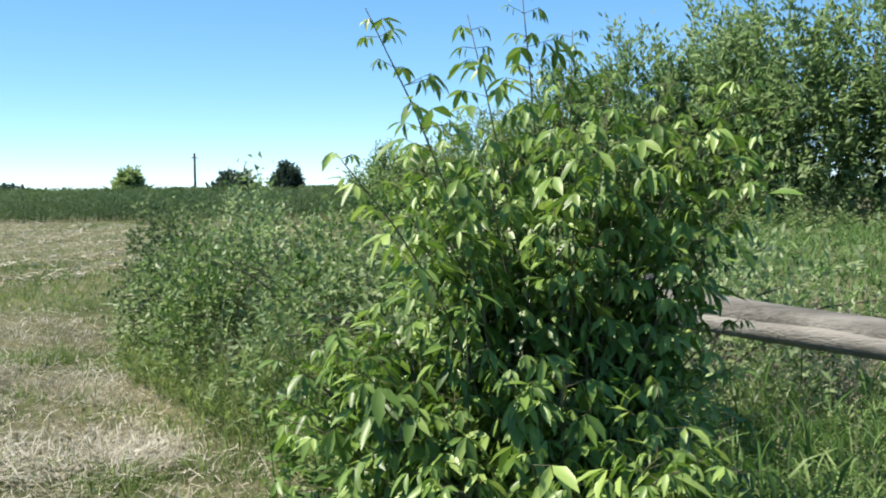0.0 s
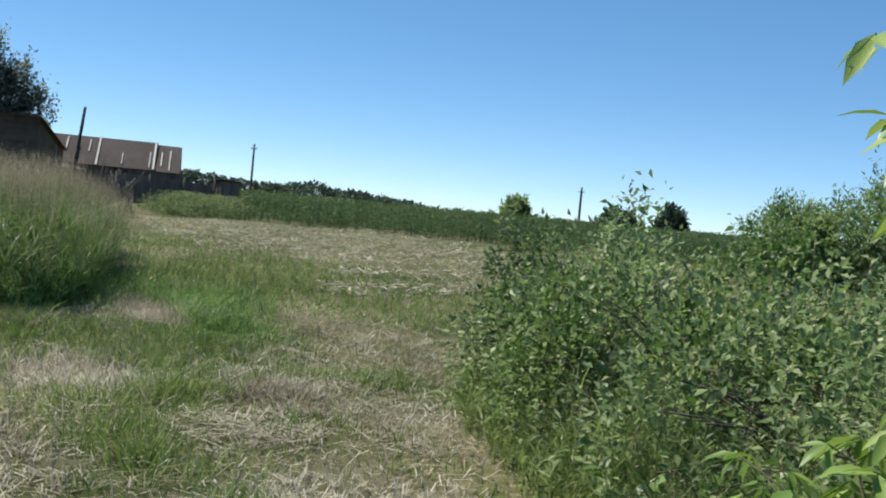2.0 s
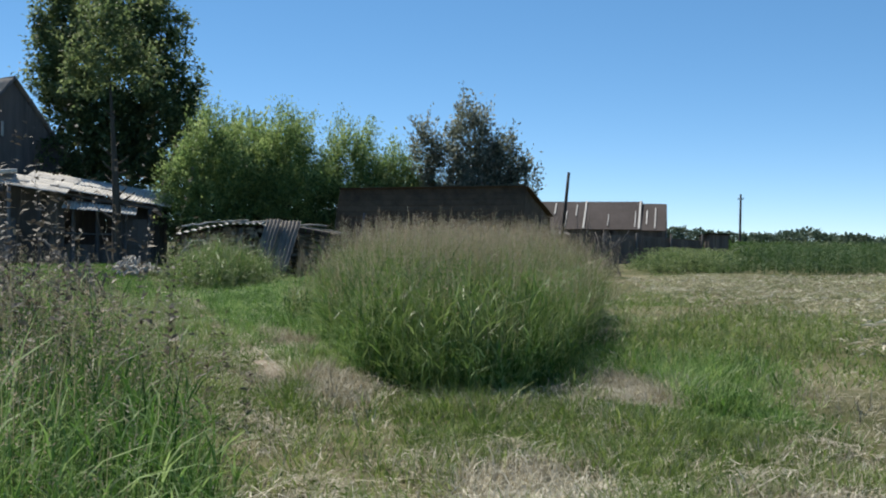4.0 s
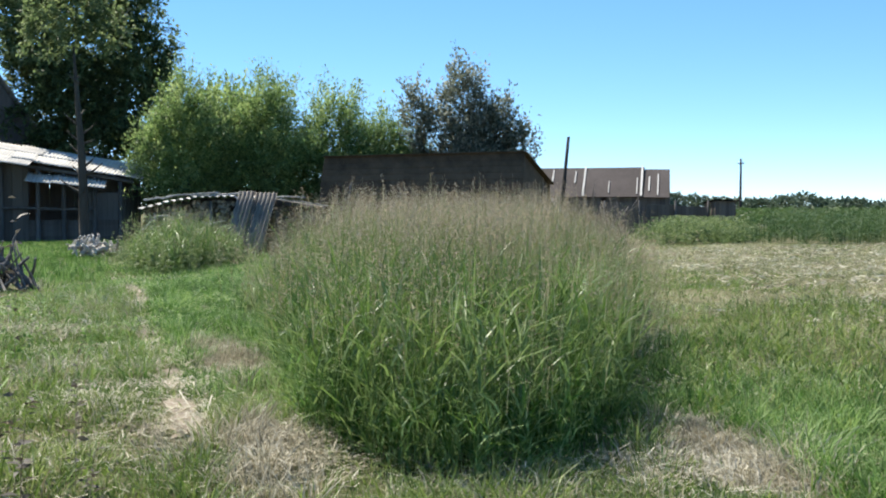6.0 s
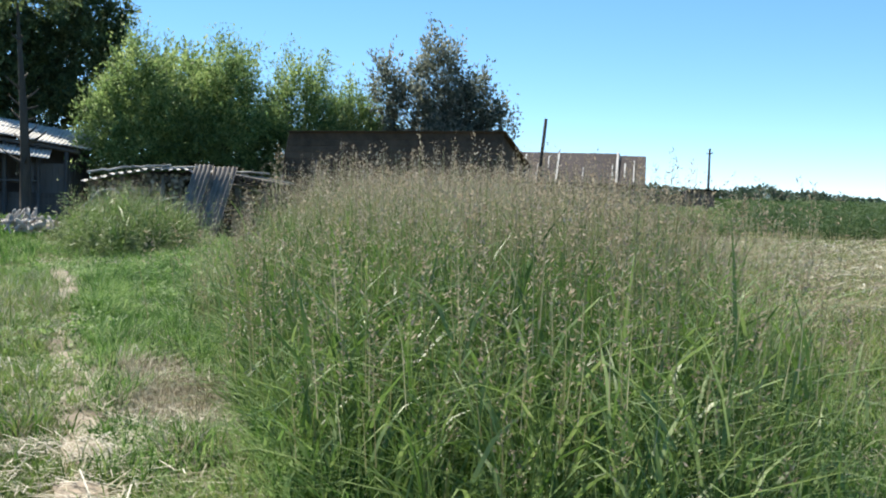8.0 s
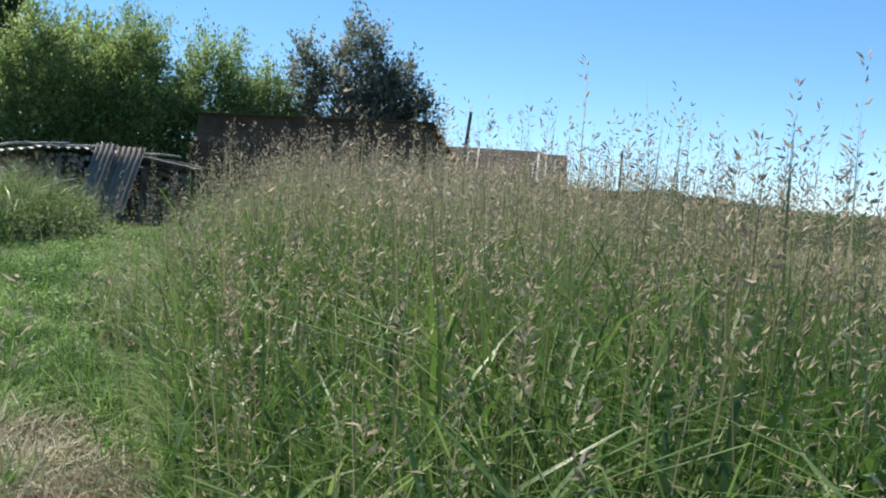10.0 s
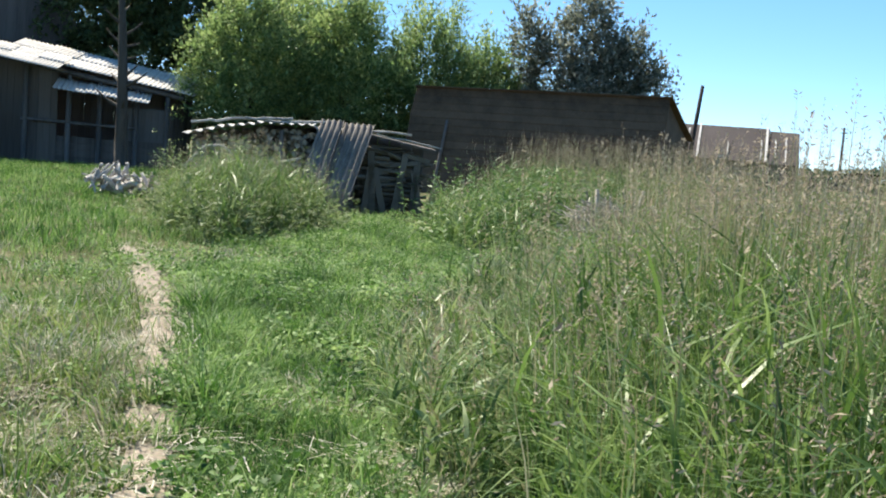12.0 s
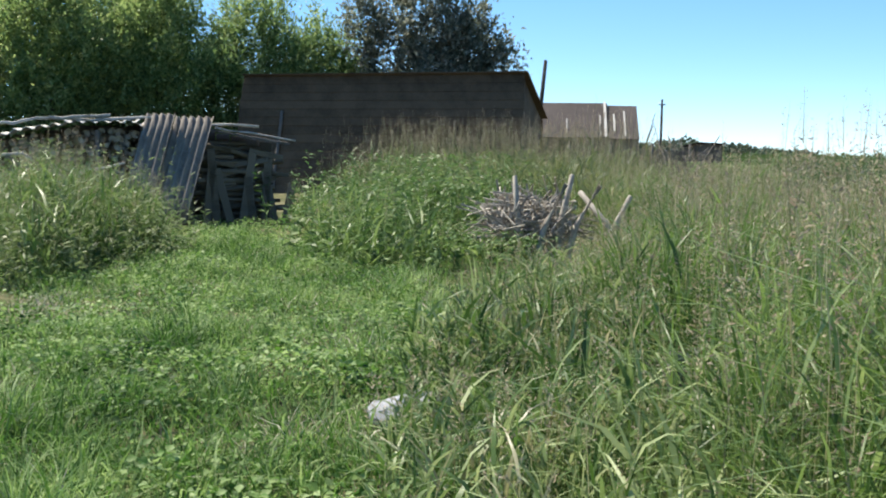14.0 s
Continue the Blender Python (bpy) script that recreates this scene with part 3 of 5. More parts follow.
def tall_grass(name, poly, n, hmin, hmax, label, heads=0.8, nleaf=4, leaf_mat=None, field=1.2, wleaf=0.011, stem=0.004, plume=1.0):
    """Standing grass: thin stems with long leaves and loose panicles."""
    xy = inside(poly, n)
    p = grounded(xy)
    h = (hmin + (hmax - hmin) * np.clip(patches(xy, field * 0.7, 1.0) * 0.5 + 0.15 * patches(xy, 0.25, 3.0) + RNG.uniform(-0.15, 0.5, n), 0, 1.1) * np.where(RNG.uniform(0, 1, n) < 0.05, 1.08, 1.0))
    edge = edge_distance(poly, xy)
    h = h * np.clip(0.74 + 0.31 * edge / 0.45 + RNG.normal(0, 0.1, n), 0.35, 1.08)
    for ax, ay, ar in CLEAR:
        near = np.hypot(xy[:, 0] - ax, xy[:, 1] - ay) < ar
        h = np.where(near, np.minimum(h, 0.35), h)
    az = RNG.normal(0.4, 1.4, n)
    lean = RNG.uniform(0.03, 0.3, n) + 0.25 * RNG.uniform(0, 1, n) * (edge < 0.5)
    sv, sq = blades(p, h, np.full(n, stem), lean, az, 1.8, 2)
    lv = []
    for k in range(nleaf):
        f = RNG.uniform(0.0, 0.62, n)
        root = p.copy()
        root[:, :2] += np.stack([np.cos(az), np.sin(az)], 1) * (lean * h * f ** 1.8)[:, None]
        root[:, 2] += h * f * 0.97
        ll = RNG.uniform(0.16, 0.40, n) * np.clip(h, 0.4, 1.3)
        lv.append((blades(root, ll, RNG.uniform(0.5, 1.6, n) * wleaf, RNG.uniform(0.1, 1.0, n) ** 1.5 * 2.1 + 0.15, RNG.uniform(0, 6.28, n), 1.5, 3)))
    v, q = joined([(sv, sq)] + lv)
    stuff(name, raw(name, v, q, leaf_mat or M_TALL), label, "grass")
    m = RNG.uniform(0, 1, n) < heads
    k = int(m.sum())
    if not k:
        return
    top = p[m].copy()
    top[:, :2] += np.stack([np.cos(az[m]), np.sin(az[m])], 1) * (lean * h)[m][:, None]
    top[:, 2] += (h * (1 - 0.35 * lean))[m]
    # ripe upper stems
    culm = blades(top - [0, 0, 0.24], np.full(k, 0.26) * RNG.uniform(0.8, 1.15, k), np.full(k, max(stem, 0.004)), lean[m] * 0.5, az[m], 1.3, 2)
    stuff(name + "_stems", raw(name + "_stems", *culm, M_STEM), "ripe tan upper stems of tall grass", "grass")
    pieces = []
    reach = RNG.uniform(0.14, 0.26, k) * plume
    loose = RNG.uniform(0.05, 0.28, k)
    for s in range(20):
        u = RNG.uniform(0, 1, k)
        f = u * reach
        a = RNG.uniform(0, 6.28, k)
        spread = (0.005 + loose * f) * RNG.uniform(0.3, 1, k)
        d = np.stack([np.cos(a) * 0.6, np.sin(a) * 0.6, RNG.uniform(0.0, 1.0, k)], 1)
        at = top.copy()
        at[:, 2] -= f - 0.05
        L = RNG.uniform(0.010, 0.021, k)
        pieces.append(leaves(at + d * spread[:, None], d, RNG.normal(0, 1, (k, 3)), L, L * 0.26, True))
    v, q = joined(pieces)
    stuff(name + "_panicles", raw(name + "_panicles", v, q, M_HEAD), "tan and mauve seed panicles of tall grass", "grass")


short_grass()
tall_grass("tall_grass", CLUMP[:7] + [(-18.5, 8.2), (-15.8, 7.7), (-12.4, 6.6), (-10.5, 5.75), (-9.4, 5.5), (-8.7, 4.85)], 12500, 0.9, 1.45, "dense tall meadow grass in seed", 0.54, 4, wleaf=0.011)
tall_grass("leafy_grass", CLUMP[:6] + [(-16.0, 4.4), (-13.0, 4.8), (-10.8, 5.2), (-9.3, 5.4), (-8.5, 4.9)], 3400, 0.3, 0.85, "arching green leaves at the foot of the tall grass", 0.0, 6, M_LUSH, 0.5, 0.012)
tall_grass("meadow_tall_grass", CLUMP[6:14] + [(-18.5, 7.9)], 6500, 0.7, 1.35, "tall meadow grass in seed near the brush pile", 0.45, 3, wleaf=0.014)
tall_grass("dry_tall_grass", [(-9.5, 4.2), (-13.0, 3.9), (-15.6, 3.9), (-18.0, 4.6), (-20.5, 5.3), (-24.0, 6.6), (-32.0, 9.8), (-26.0, 9.8), (-18.5, 7.7), (-12.6, 6.1)], 1500, 0.5, 1.25, "drying yellow stalks among the tall grass", 0.7, 6, M_DRYLEAF, 1.0, 0.008, 0.004, 1.3)
tall_grass("sky_stalks", [(-12.5, 4.3), (-15.5, 4.2), (-20.0, 5.0), (-20.0, 6.6), (-12.5, 5.8)], 75, 1.3, 1.65, "single tall stalks above the grass", 1.0, 2, M_DRYLEAF, 1.0, 0.008, 0.006, 1.4)
tall_grass("far_stalks", [(-19.0, 5.6), (-25.0, 8.2), (-24.0, 9.6), (-18.0, 7.2)], 70, 1.3, 1.75, "single tall stalks above the far grass", 1.0, 2, M_DRYLEAF, 1.0, 0.008, 0.007, 1.4)
tall_grass("shed_grass", [(-25.0, 1.8), (-28.0, 3.0), (-31.0, 2.9), (-31.4, 0.3), (-27.0, 0.8)], 1800, 0.4, 1.4, "grass among the weeds by the woodshed", 0.5, 4, M_TALL, 0.8, 0.02)
tall_grass("ragged_grass", [(-9.0, 5.8), (-12.0, 6.8), (-15.0, 8.6), (-17.0, 11.0), (-13.0, 10.4), (-9.5, 7.6)], 1100, 0.12, 0.5, "ragged unmown tufts beside the tall grass", 0.3, 4, M_GRASS, 0.8, 0.012)
tall_grass("barn_grass", [(-33.5, 6.3), (-37.0, 6.8), (-41.5, 9.2), (-40.2, 13.3), (-37.0, 13.6), (-31.0, 11.6), (-29.5, 9.0)], 3000, 1.0, 2.0, "tall weedy grass before the long barn", 1.0, 4, M_DULL, wleaf=0.018)
tall_grass("broad_grass", [(-15.2, 3.15), (-17.8, 3.15), (-20.6, 4.0), (-23.6, 5.9), (-22.0, 7.2), (-17.0, 5.6), (-15.2, 4.4)], 3800, 0.3, 0.85, "broad-leaved green grass beside the path", 0.2, 6, M_BROAD, wleaf=0.016)
tall_grass("pale_grass", [(-15.0, 3.2), (-17.8, 3.2), (-20.6, 4.1), (-23.6, 5.9), (-22.0, 7.0), (-17.0, 5.4), (-15.0, 4.2)], 520, 0.3, 0.8, "bleached grass beside the path", 0.4, 5, M_DRYLEAF, 0.8, 0.011)
tall_grass("edge_grass", [(-3.5, 0.4), (-3.8, 2.35), (-4.6, 2.65), (-6.0, 2.45), (-7.8, 2.15), (-9.5, 1.65), (-11.6, 1.2), (-12.0, 0.2), (-9.0, -0.8), (-5.0, -0.6)], 4200, 0.5, 1.1, "unmown green grass at the meadow edge", 0.3, 5, M_LUSH, wleaf=0.009)
tall_grass("edge_seed_grass", [(-3.8, 0.6), (-4.2, 2.0), (-6.0, 2.2), (-8.0, 1.9), (-11.0, 1.0), (-8.0, -0.4), (-5.0, -0.3)], 420, 0.75, 1.2, "brown seed stalks over the edge grass", 1.0, 2, M_DULL, 0.8, 0.008, 0.006, 1.15)
tall_grass("rear_meadow_grass", [(-2.5, 9.5), (2.0, 8.0), (7.0, 8.0), (8.0, 26.0), (-8.0, 27.0)], 6500, 0.25, 0.65, "green uncut grass beyond the log rail", 0.1, 4, M_LUSH, 2.0, 0.022)
tall_grass("fence_grass", [(0.9, 4.1), (2.4, 3.7), (4.2, 3.6), (4.6, 7.5), (1.2, 7.8)], 2600, 0.3, 0.62, "green grass below the log rail", 0.1, 5, M_PALE, wleaf=0.011)

# ---- shrubs and weeds ----


def spray_leaves(c, out, n, reach, size, slim, droop=0.3, flat=False):
    """Leaves set along short twigs at the places c, pointing out."""
    k = len(c)
    rep = np.repeat(np.arange(k), n)
    f = RNG.uniform(0, 1, k * n)
    o = out[rep] + RNG.normal(0, 0.25, (k * n, 3))
    place = c[rep] + o * (reach * f)[:, None]
    d = o + RNG.normal(0, 0.8, (k * n, 3))
    d[:, 2] -= droop
    L = size * RNG.uniform(0.6, 1.35, k * n)
    return leaves(place, d, RNG.normal(0, 0.5, (k * n, 3)) + [0, 0, 1.0], L, L * slim, flat)


def limbs(base, top, n, spread, r0, low=0.25, bend=0.5):
    """A trunk and n limbs that rise from it."""
    base, top = np.array(base, float), np.array(top, float)
    H = top[2] - base[2]
    t = np.linspace(0, 1, 8)
    sway = np.stack([np.sin(t * 4 + base[0]), np.cos(t * 3 + base[1]), t * 0], 1) * 0.02 * H
    line = base + (top - base) * t[:, None] + sway * t[:, None]
    pieces = [tube(line, r0 * (1 - 0.85 * t) + 0.008, 8, 0.06)]
    for _ in range(n):
        f = RNG.uniform(low, 0.85)
        s = base + (top - base) * f
        a = RNG.uniform(0, 6.28)
        L = spread * RNG.uniform(0.5, 1.0) * (1.15 - f * 0.6)
        u = np.linspace(0, 1, 5)[:, None]
        e = s + np.array([math.cos(a), math.sin(a), 0]) * L * u + np.array([0, 0, 1]) * L * bend * u ** 1.5 * RNG.uniform(0.6, 1.6)
        pieces.append(tube(e, (r0 * 0.4 * (1 - f * 0.5)) * (1 - 0.85 * u[:, 0]) + 0.004, 6))
    return joined(pieces)


def tree(name, label, base, height, blobs, count, per, size, slim, leaf_mat, trunk_r=0.2, n_limbs=14, reach=0.6, up=0.6, droop=0.3, group=""):
    """Trunk with limbs, and a crown of leafy sprays in uneven lobes: blobs are (dx, dy, z, rx, ry, rz)."""
    x, y = base
    z = float(gz(x, y))
    th = thing(name, label, "tree" if height > 2.6 else "shrub", group, at=(x, y, z - 0.04))
    part("trunk", raw("trunk", *limbs((0, 0, 0), (blobs[0][0] * 0.4, blobs[0][1] * 0.4, height * 0.72), n_limbs, max(b[3] for b in blobs), trunk_r), M_BARK, True), M_BARK, th)
    cs, os = [], []
    vol = np.array([b[3] * b[4] * b[5] for b in blobs]) ** 0.67
    for b, k in zip(blobs, (2.1 * count * vol / vol.sum()).astype(int)):
        d = RNG.normal(0, 1, (k, 3))
        d /= np.linalg.norm(d, axis=1)[:, None]
        lump = 1 + 0.26 * np.sin(5 * d[:, 0] + 3 * d[:, 2] + b[0]) + 0.2 * np.sin(7 * d[:, 1] - 4 * d[:, 2] + b[1]) + 0.1 * np.sin(11 * d[:, 2] + 9 * d[:, 0])
        r = (RNG.uniform(0.35, 1.0, k) ** 0.45) * lump
        cs.append(np.array(b[:3]) + d * r[:, None] * np.array(b[3:6]))
        os.append(d * 0.7 + [0, 0, up])
    v, q = spray_leaves(np.concatenate(cs), np.concatenate(os), per, reach, size * 1.25, slim, droop, True)
    v[:, 2] = np.maximum(v[:, 2], 0.02)
    part("crown", raw("crown", v, q, leaf_mat), leaf_mat, th)
    return th


def box_elder():
    """The young box elder: many upright shoots with opposite compound leaves."""
    th = thing("box_elder_shrub", "young box elder shrub with bright green compound leaves", "shrub", at=(SHRUB[0], SHRUB[1], 0.0))
    stems, P, D, N, L, W = [], [], [], [], [], []
    shoots = []
    for i in range(150):
        a = RNG.uniform(0, 6.28)
        r = 0.68 * math.sqrt(RNG.uniform(0.02, 1))
        b = np.array([math.cos(a), math.sin(a), 0]) * 0.22 * math.sqrt(RNG.uniform(0, 1))
        h = RNG.uniform(0.45, 1.6) * (1.08 - 0.3 * (r / 0.68) ** 2)
        hollow = abs((a + 0.8 + math.pi) % (2 * math.pi) - math.pi) < 1.0 and r > 0.2 and 0.4 < h < 1.42
        if hollow and RNG.uniform() < 0.93:
            continue
        shoots.append((b, np.array([math.cos(a) * r, math.sin(a) * r, h])))
    for i in range(120):      # low suckers round the foot
        a = RNG.uniform(-2.7, -0.5)
        r = RNG.uniform(0.4, 1.0)
        shoots.append((np.array([math.cos(a), math.sin(a), 0]) * 0.5, np.array([math.cos(a) * r, math.sin(a) * r, RNG.uniform(0.3, 0.98 if abs(a + 0.85) < 0.75 else 1.15) * (1.2 - 0.5 * r)])))
    # tall leading shoots
    for dx, dy, h in SHOOTS:
        shoots.append((np.array([dx * 0.3, dy * 0.3, 0]), np.array([dx, dy, h])))
    for b, e in shoots:
        u = np.linspace(0, 1, 7)[:, None]
        line = b + (e - b) * u + np.array([0, 0, 1.0]) * (0.12 * np.sin(u * math.pi)) + (e - b) * [1, 1, 0] * (-0.25 * np.sin(u * math.pi))
        stems.append(tube(line, 0.0065 * (1 - u[:, 0]) + 0.0014, 5))
        n = max(4, int(e[2] / 0.08))
        for k in range(n):
            f = 0.12 + 0.88 * (k + RNG.uniform(0.2, 1.0)) / n
            s = np.array([np.interp(min(f, 1), u[:, 0], line[:, c]) for c in range(3)])
            for side in (0, math.pi):
                az = k * 1.57 + side + RNG.normal(0, 0.5)
                young = f > 0.9
                stalk = (0.05 if young else 0.10) * RNG.uniform(0.7, 1.25)
                o = np.array([math.cos(az), math.sin(az), RNG.uniform(0.1, 0.6)])
                o /= np.linalg.norm(o)
                e2 = s + o * stalk
                stems.append((np.array([s - [0, 0, 0.0012], s + [0, 0, 0.0012], e2 + [0, 0, 0.001], e2 - [0, 0, 0.001]]), np.array([[0, 1, 2, 3]])))
                sd = np.array([-o[1], o[0], 0])
                size = (0.05 if young else 0.086) * RNG.uniform(0.65, 1.25)
                for fold, place, scale in ((0, 1.0, 1.1), (0.9, 0.93, 0.9), (-0.9, 0.93, 0.9), (1.2, 0.6, 0.72), (-1.2, 0.6, 0.72)):
                    if abs(fold) == 1.2 and RNG.uniform() < 0.2:
                        continue
                    d = o * math.cos(fold) + sd * math.sin(fold) + np.array([0, 0, RNG.uniform(-1.7, -0.3)])
                    P.append(s + o * stalk * place)
                    D.append(d)
                    N.append(np.array([0, 0, 1.0]) + o * 0.9 + RNG.normal(0, 0.35, 3))
                    L.append(size * scale)
                    W.append(size * scale * RNG.uniform(0.28, 0.42))
    part("stem", raw("stem", *joined(stems), M_TWIG), M_TWIG, th)
    P, D, N, L, W = map(np.array, (P, D, N, L, W))
    a = D / np.linalg.norm(D, axis=1)[:, None]
    sd = np.cross(a, N)
    sd /= np.linalg.norm(sd, axis=1)[:, None]
    nm = np.cross(sd, a)
    L, W = L[:, None], W[:, None]
    c1, c2, tip = P + a * L * 0.32, P + a * L * 0.66 - nm * L * 0.05, P + a * L - nm * L * 0.16
    v = np.stack([P, c1 - sd * W * 0.42 + nm * W * 0.15, c2 - sd * W * 0.36 + nm * W * 0.12, tip, c2 + sd * W * 0.36 + nm * W * 0.12, c1 + sd * W * 0.42 + nm * W * 0.15, c1, c2], 1)
    b = np.arange(len(P))[:, None] * 8
    quads = np.concatenate([b + [[0, 6, 2, 1]], b + [[6, 7, 3, 2]], b + [[0, 5, 4, 6]], b + [[6, 4, 3, 7]]], 1).reshape(-1, 4)
    part("foliage", raw("foliage", v, quads, M_SHRUB), M_SHRUB, th)


SHRUB = (1.44, 3.78)
SHOOTS = [(-0.12, -0.94, 1.45), (-0.08, -0.86, 1.82), (-0.24, -0.16, 1.90), (-0.10, -0.06, 1.98), (0.02, 0.05, 1.85), (0.12, 0.1, 1.72), (0.30, 0.15, 1.70), (0.40, 0.22, 1.66), (0.50, 0.30, 1.66), (0.58, 0.36, 1.58), (0.62, 0.25, 1.45), (0.55, 0.1, 1.4), (-0.36, -0.3, 1.5), (0.15, -0.3, 1.3), (0.5, 0.0, 1.2), (-0.3, 0.1, 1.6), (-0.62, -0.55, 0.8), (-0.72, -0.45, 0.62), (-0.5, -0.62, 0.95), (-0.4, -0.5, 0.6), (0.2, 0.4, 1.7), (0.42, 0.45, 1.7), (0.0, 0.35, 1.7)]
box_elder()


def weeds(name, poly, n, hmin, hmax, mat, label, size=0.05, per=16, slim=0.3):
    """Leafy upright weeds."""
    xy = inside(poly, n)
    p = grounded(xy)
    h = hmin + (hmax - hmin) * np.clip(0.85 * patches(xy, 0.55 if hmax < 1.5 else 3.0, 5.0) + RNG.uniform(-0.25, 0.5, n), 0, 1.25)
    h = h * np.clip(0.6 + 0.4 * edge_distance(poly, xy) / (0.6 if hmax < 1.5 else 2.0) + RNG.normal(0, 0.2, n), 0.25, 1.35)
    h = np.minimum(h, hmax * 1.05)
    p[:, :2] += RNG.normal(0, 0.28 if hmax < 1.5 else 0.6, (n, 2))
    for ax, ay, ar in CLEAR:
        near = np.hypot(xy[:, 0] - ax, xy[:, 1] - ay) < ar
        h = np.where(near, np.minimum(h, 0.35), h)
    az, lean = RNG.uniform(0, 6.28, n), RNG.uniform(0.02, 0.22, n)
    pieces = [blades(p, h, np.full(n, 0.006 * size / 0.05), lean, az, 1.8, 2)]
    rep = np.repeat(np.arange(n), per)
    f = RNG.uniform(0.1, 1.0, len(rep))
    root = p[rep].copy()
    root[:, :2] += np.stack([np.cos(az), np.sin(az)], 1)[rep] * (lean * h)[rep][:, None] * (f ** 1.8)[:, None]
    root[:, 2] += h[rep] * f * 0.95
    a = RNG.uniform(0, 6.28, len(rep))
    d = np.stack([np.cos(a), np.sin(a), RNG.uniform(-0.2, 0.9, len(rep))], 1)
    L = size * RNG.uniform(0.6, 1.6, len(rep)) * (1.25 - 0.6 * f)
    pieces.append(leaves(root, d, RNG.normal(0, 0.4, (len(rep), 3)) + [0, 0, 1.0], L, L * slim, size > 0.08))
    v, q = joined(pieces)
    stuff(name, raw(name, v, q, mat), label, "weeds")


tall_grass("shrub_foot_grass", [(0.9, 3.4), (1.6, 3.05), (2.2, 3.1), (2.7, 3.5), (2.1, 3.6), (1.5, 3.35)], 420, 0.4, 0.85, "grass at the foot of the box elder", 0.0, 5, M_PALE, 0.4, 0.009)
weeds("shrub_foot_weeds", [(0.55, 3.75), (0.9, 3.35), (1.5, 3.1), (2.1, 3.15), (2.3, 3.4), (1.6, 3.45), (1.0, 3.75)], 170, 0.4, 0.85, M_PALE, "pale green herbs at the foot of the box elder", 0.075, 16, 0.42)


def bramble(x, y, r, h, n, tone=None):
    """A rounded tangle of arching stems with small leaves."""
    z = float(gz(x, y))
    th = thing("bramble_bush", "tangled green bramble bush at the meadow edge", "bush", "hedge bushes", at=(x, y, z))
    pieces = []
    for i in range(46):
        a, rr = RNG.uniform(0, 6.28), r * math.sqrt(RNG.uniform(0.02, 1))
        e = np.array([math.cos(a) * rr, math.sin(a) * rr, h * RNG.uniform(0.5, 1.08) * (1 - 0.35 * (rr / r) ** 2)])
        u = np.linspace(0, 1, 6)[:, None]
        line = e * u * [0.75, 0.75, 1] + np.array([0, 0, 1]) * 0.2 * np.sin(u * 3.0) + e * [0.25, 0.25, 0] * u ** 3
        pieces.append(tube(line, 0.006 * (1 - 0.7 * u[:, 0]) + 0.002, 4))
    part("stem", raw("stem", *joined(pieces), M_BARK), M_BARK, th)
    lumps = 15
    k = int(n * 0.95 / lumps)
    C, O = [], []
    for _ in range(lumps):
        a, rr = RNG.uniform(0, 6.28), r * math.sqrt(RNG.uniform(0, 0.8))
        s0 = RNG.uniform(0.17, 0.33) * min(1.0, r)
        top = h * (1 - 0.35 * (rr / r) ** 2) * RNG.uniform(0.8, 1.4)
        tall = max(s0, top * 0.5)
        d = RNG.normal(0, 1, (k, 3))
        d /= np.linalg.norm(d, axis=1)[:, None]
        shell = (RNG.uniform(0.2, 1.0, k) ** 0.4)[:, None]
        c = np.array([math.cos(a) * rr, math.sin(a) * rr, top - tall]) + d * shell * [s0, s0, tall]
        c[:, 2] = np.abs(c[:, 2])
        C.append(c)
        O.append(d * 0.8 + [0, 0, 0.5])
    v, q = joined([spray_leaves(np.concatenate(C), np.concatenate(O), 5, 0.12, 0.048, 0.6, 0.35), spray_leaves(np.concatenate(C)[::4], np.concatenate(O)[::4], 3, 0.2, 0.062, 0.45, 0.5)])
    part("foliage", raw("foliage", v, q, tone or M_BRAMBLE), tone or M_BRAMBLE, th)


for i, (x, y, r, h, n) in enumerate([(0.2, 5.6, 0.9, 0.92, 1700), (-0.9, 6.1, 1.0, 0.98, 2200), (-2.2, 6.7, 1.1, 1.05, 2200), (-3.4, 7.3, 1.1, 1.18, 1900), (-4.4, 7.9, 1.1, 1.12, 1900),
                      (-5.0, 8.4, 0.75, 1.05, 1500), (-1.2, 7.6, 1.2, 1.15, 1500), (-3.2, 8.9, 1.3, 1.35, 1500), (0.6, 6.9, 1.1, 1.05, 1300), (-4.75, 7.4, 0.5, 1.08, 800), (-2.9, 6.3, 0.45, 0.75, 500), (-4.0, 6.8, 0.4, 0.8, 450), (-5.75, 8.6, 0.6, 1.12, 900)]):
    bramble(x, y, r, h, n, (M_BRAMBLE, M_BRAMBLE, M_TALL, M_BRAMBLE, M_GREYWEED)[i % 5])
tall_grass("hedge_grass", HEDGE, 5200, 0.35, 1.1, "grass growing through the brambles", 0.2, 4, M_TALL, 0.6, 0.010)
weeds("hedge_canes", HEDGE, 420, 0.6, 1.12, M_BRAMBLE, "upright leafy canes among the brambles", 0.06, 24)
tall_grass("hedge_foot_grass", [(0.6, 4.5), (-0.6, 4.8), (-2.0, 5.3), (-3.6, 6.05), (-4.9, 6.9), (-5.8, 8.0), (-5.4, 8.3), (-4.6, 7.3), (-3.2, 6.6), (-1.6, 6.0), (0.3, 5.4)], 1800, 0.2, 0.6, "grass at the foot of the brambles", 0.2, 4, M_GRASS, 0.5, 0.012)
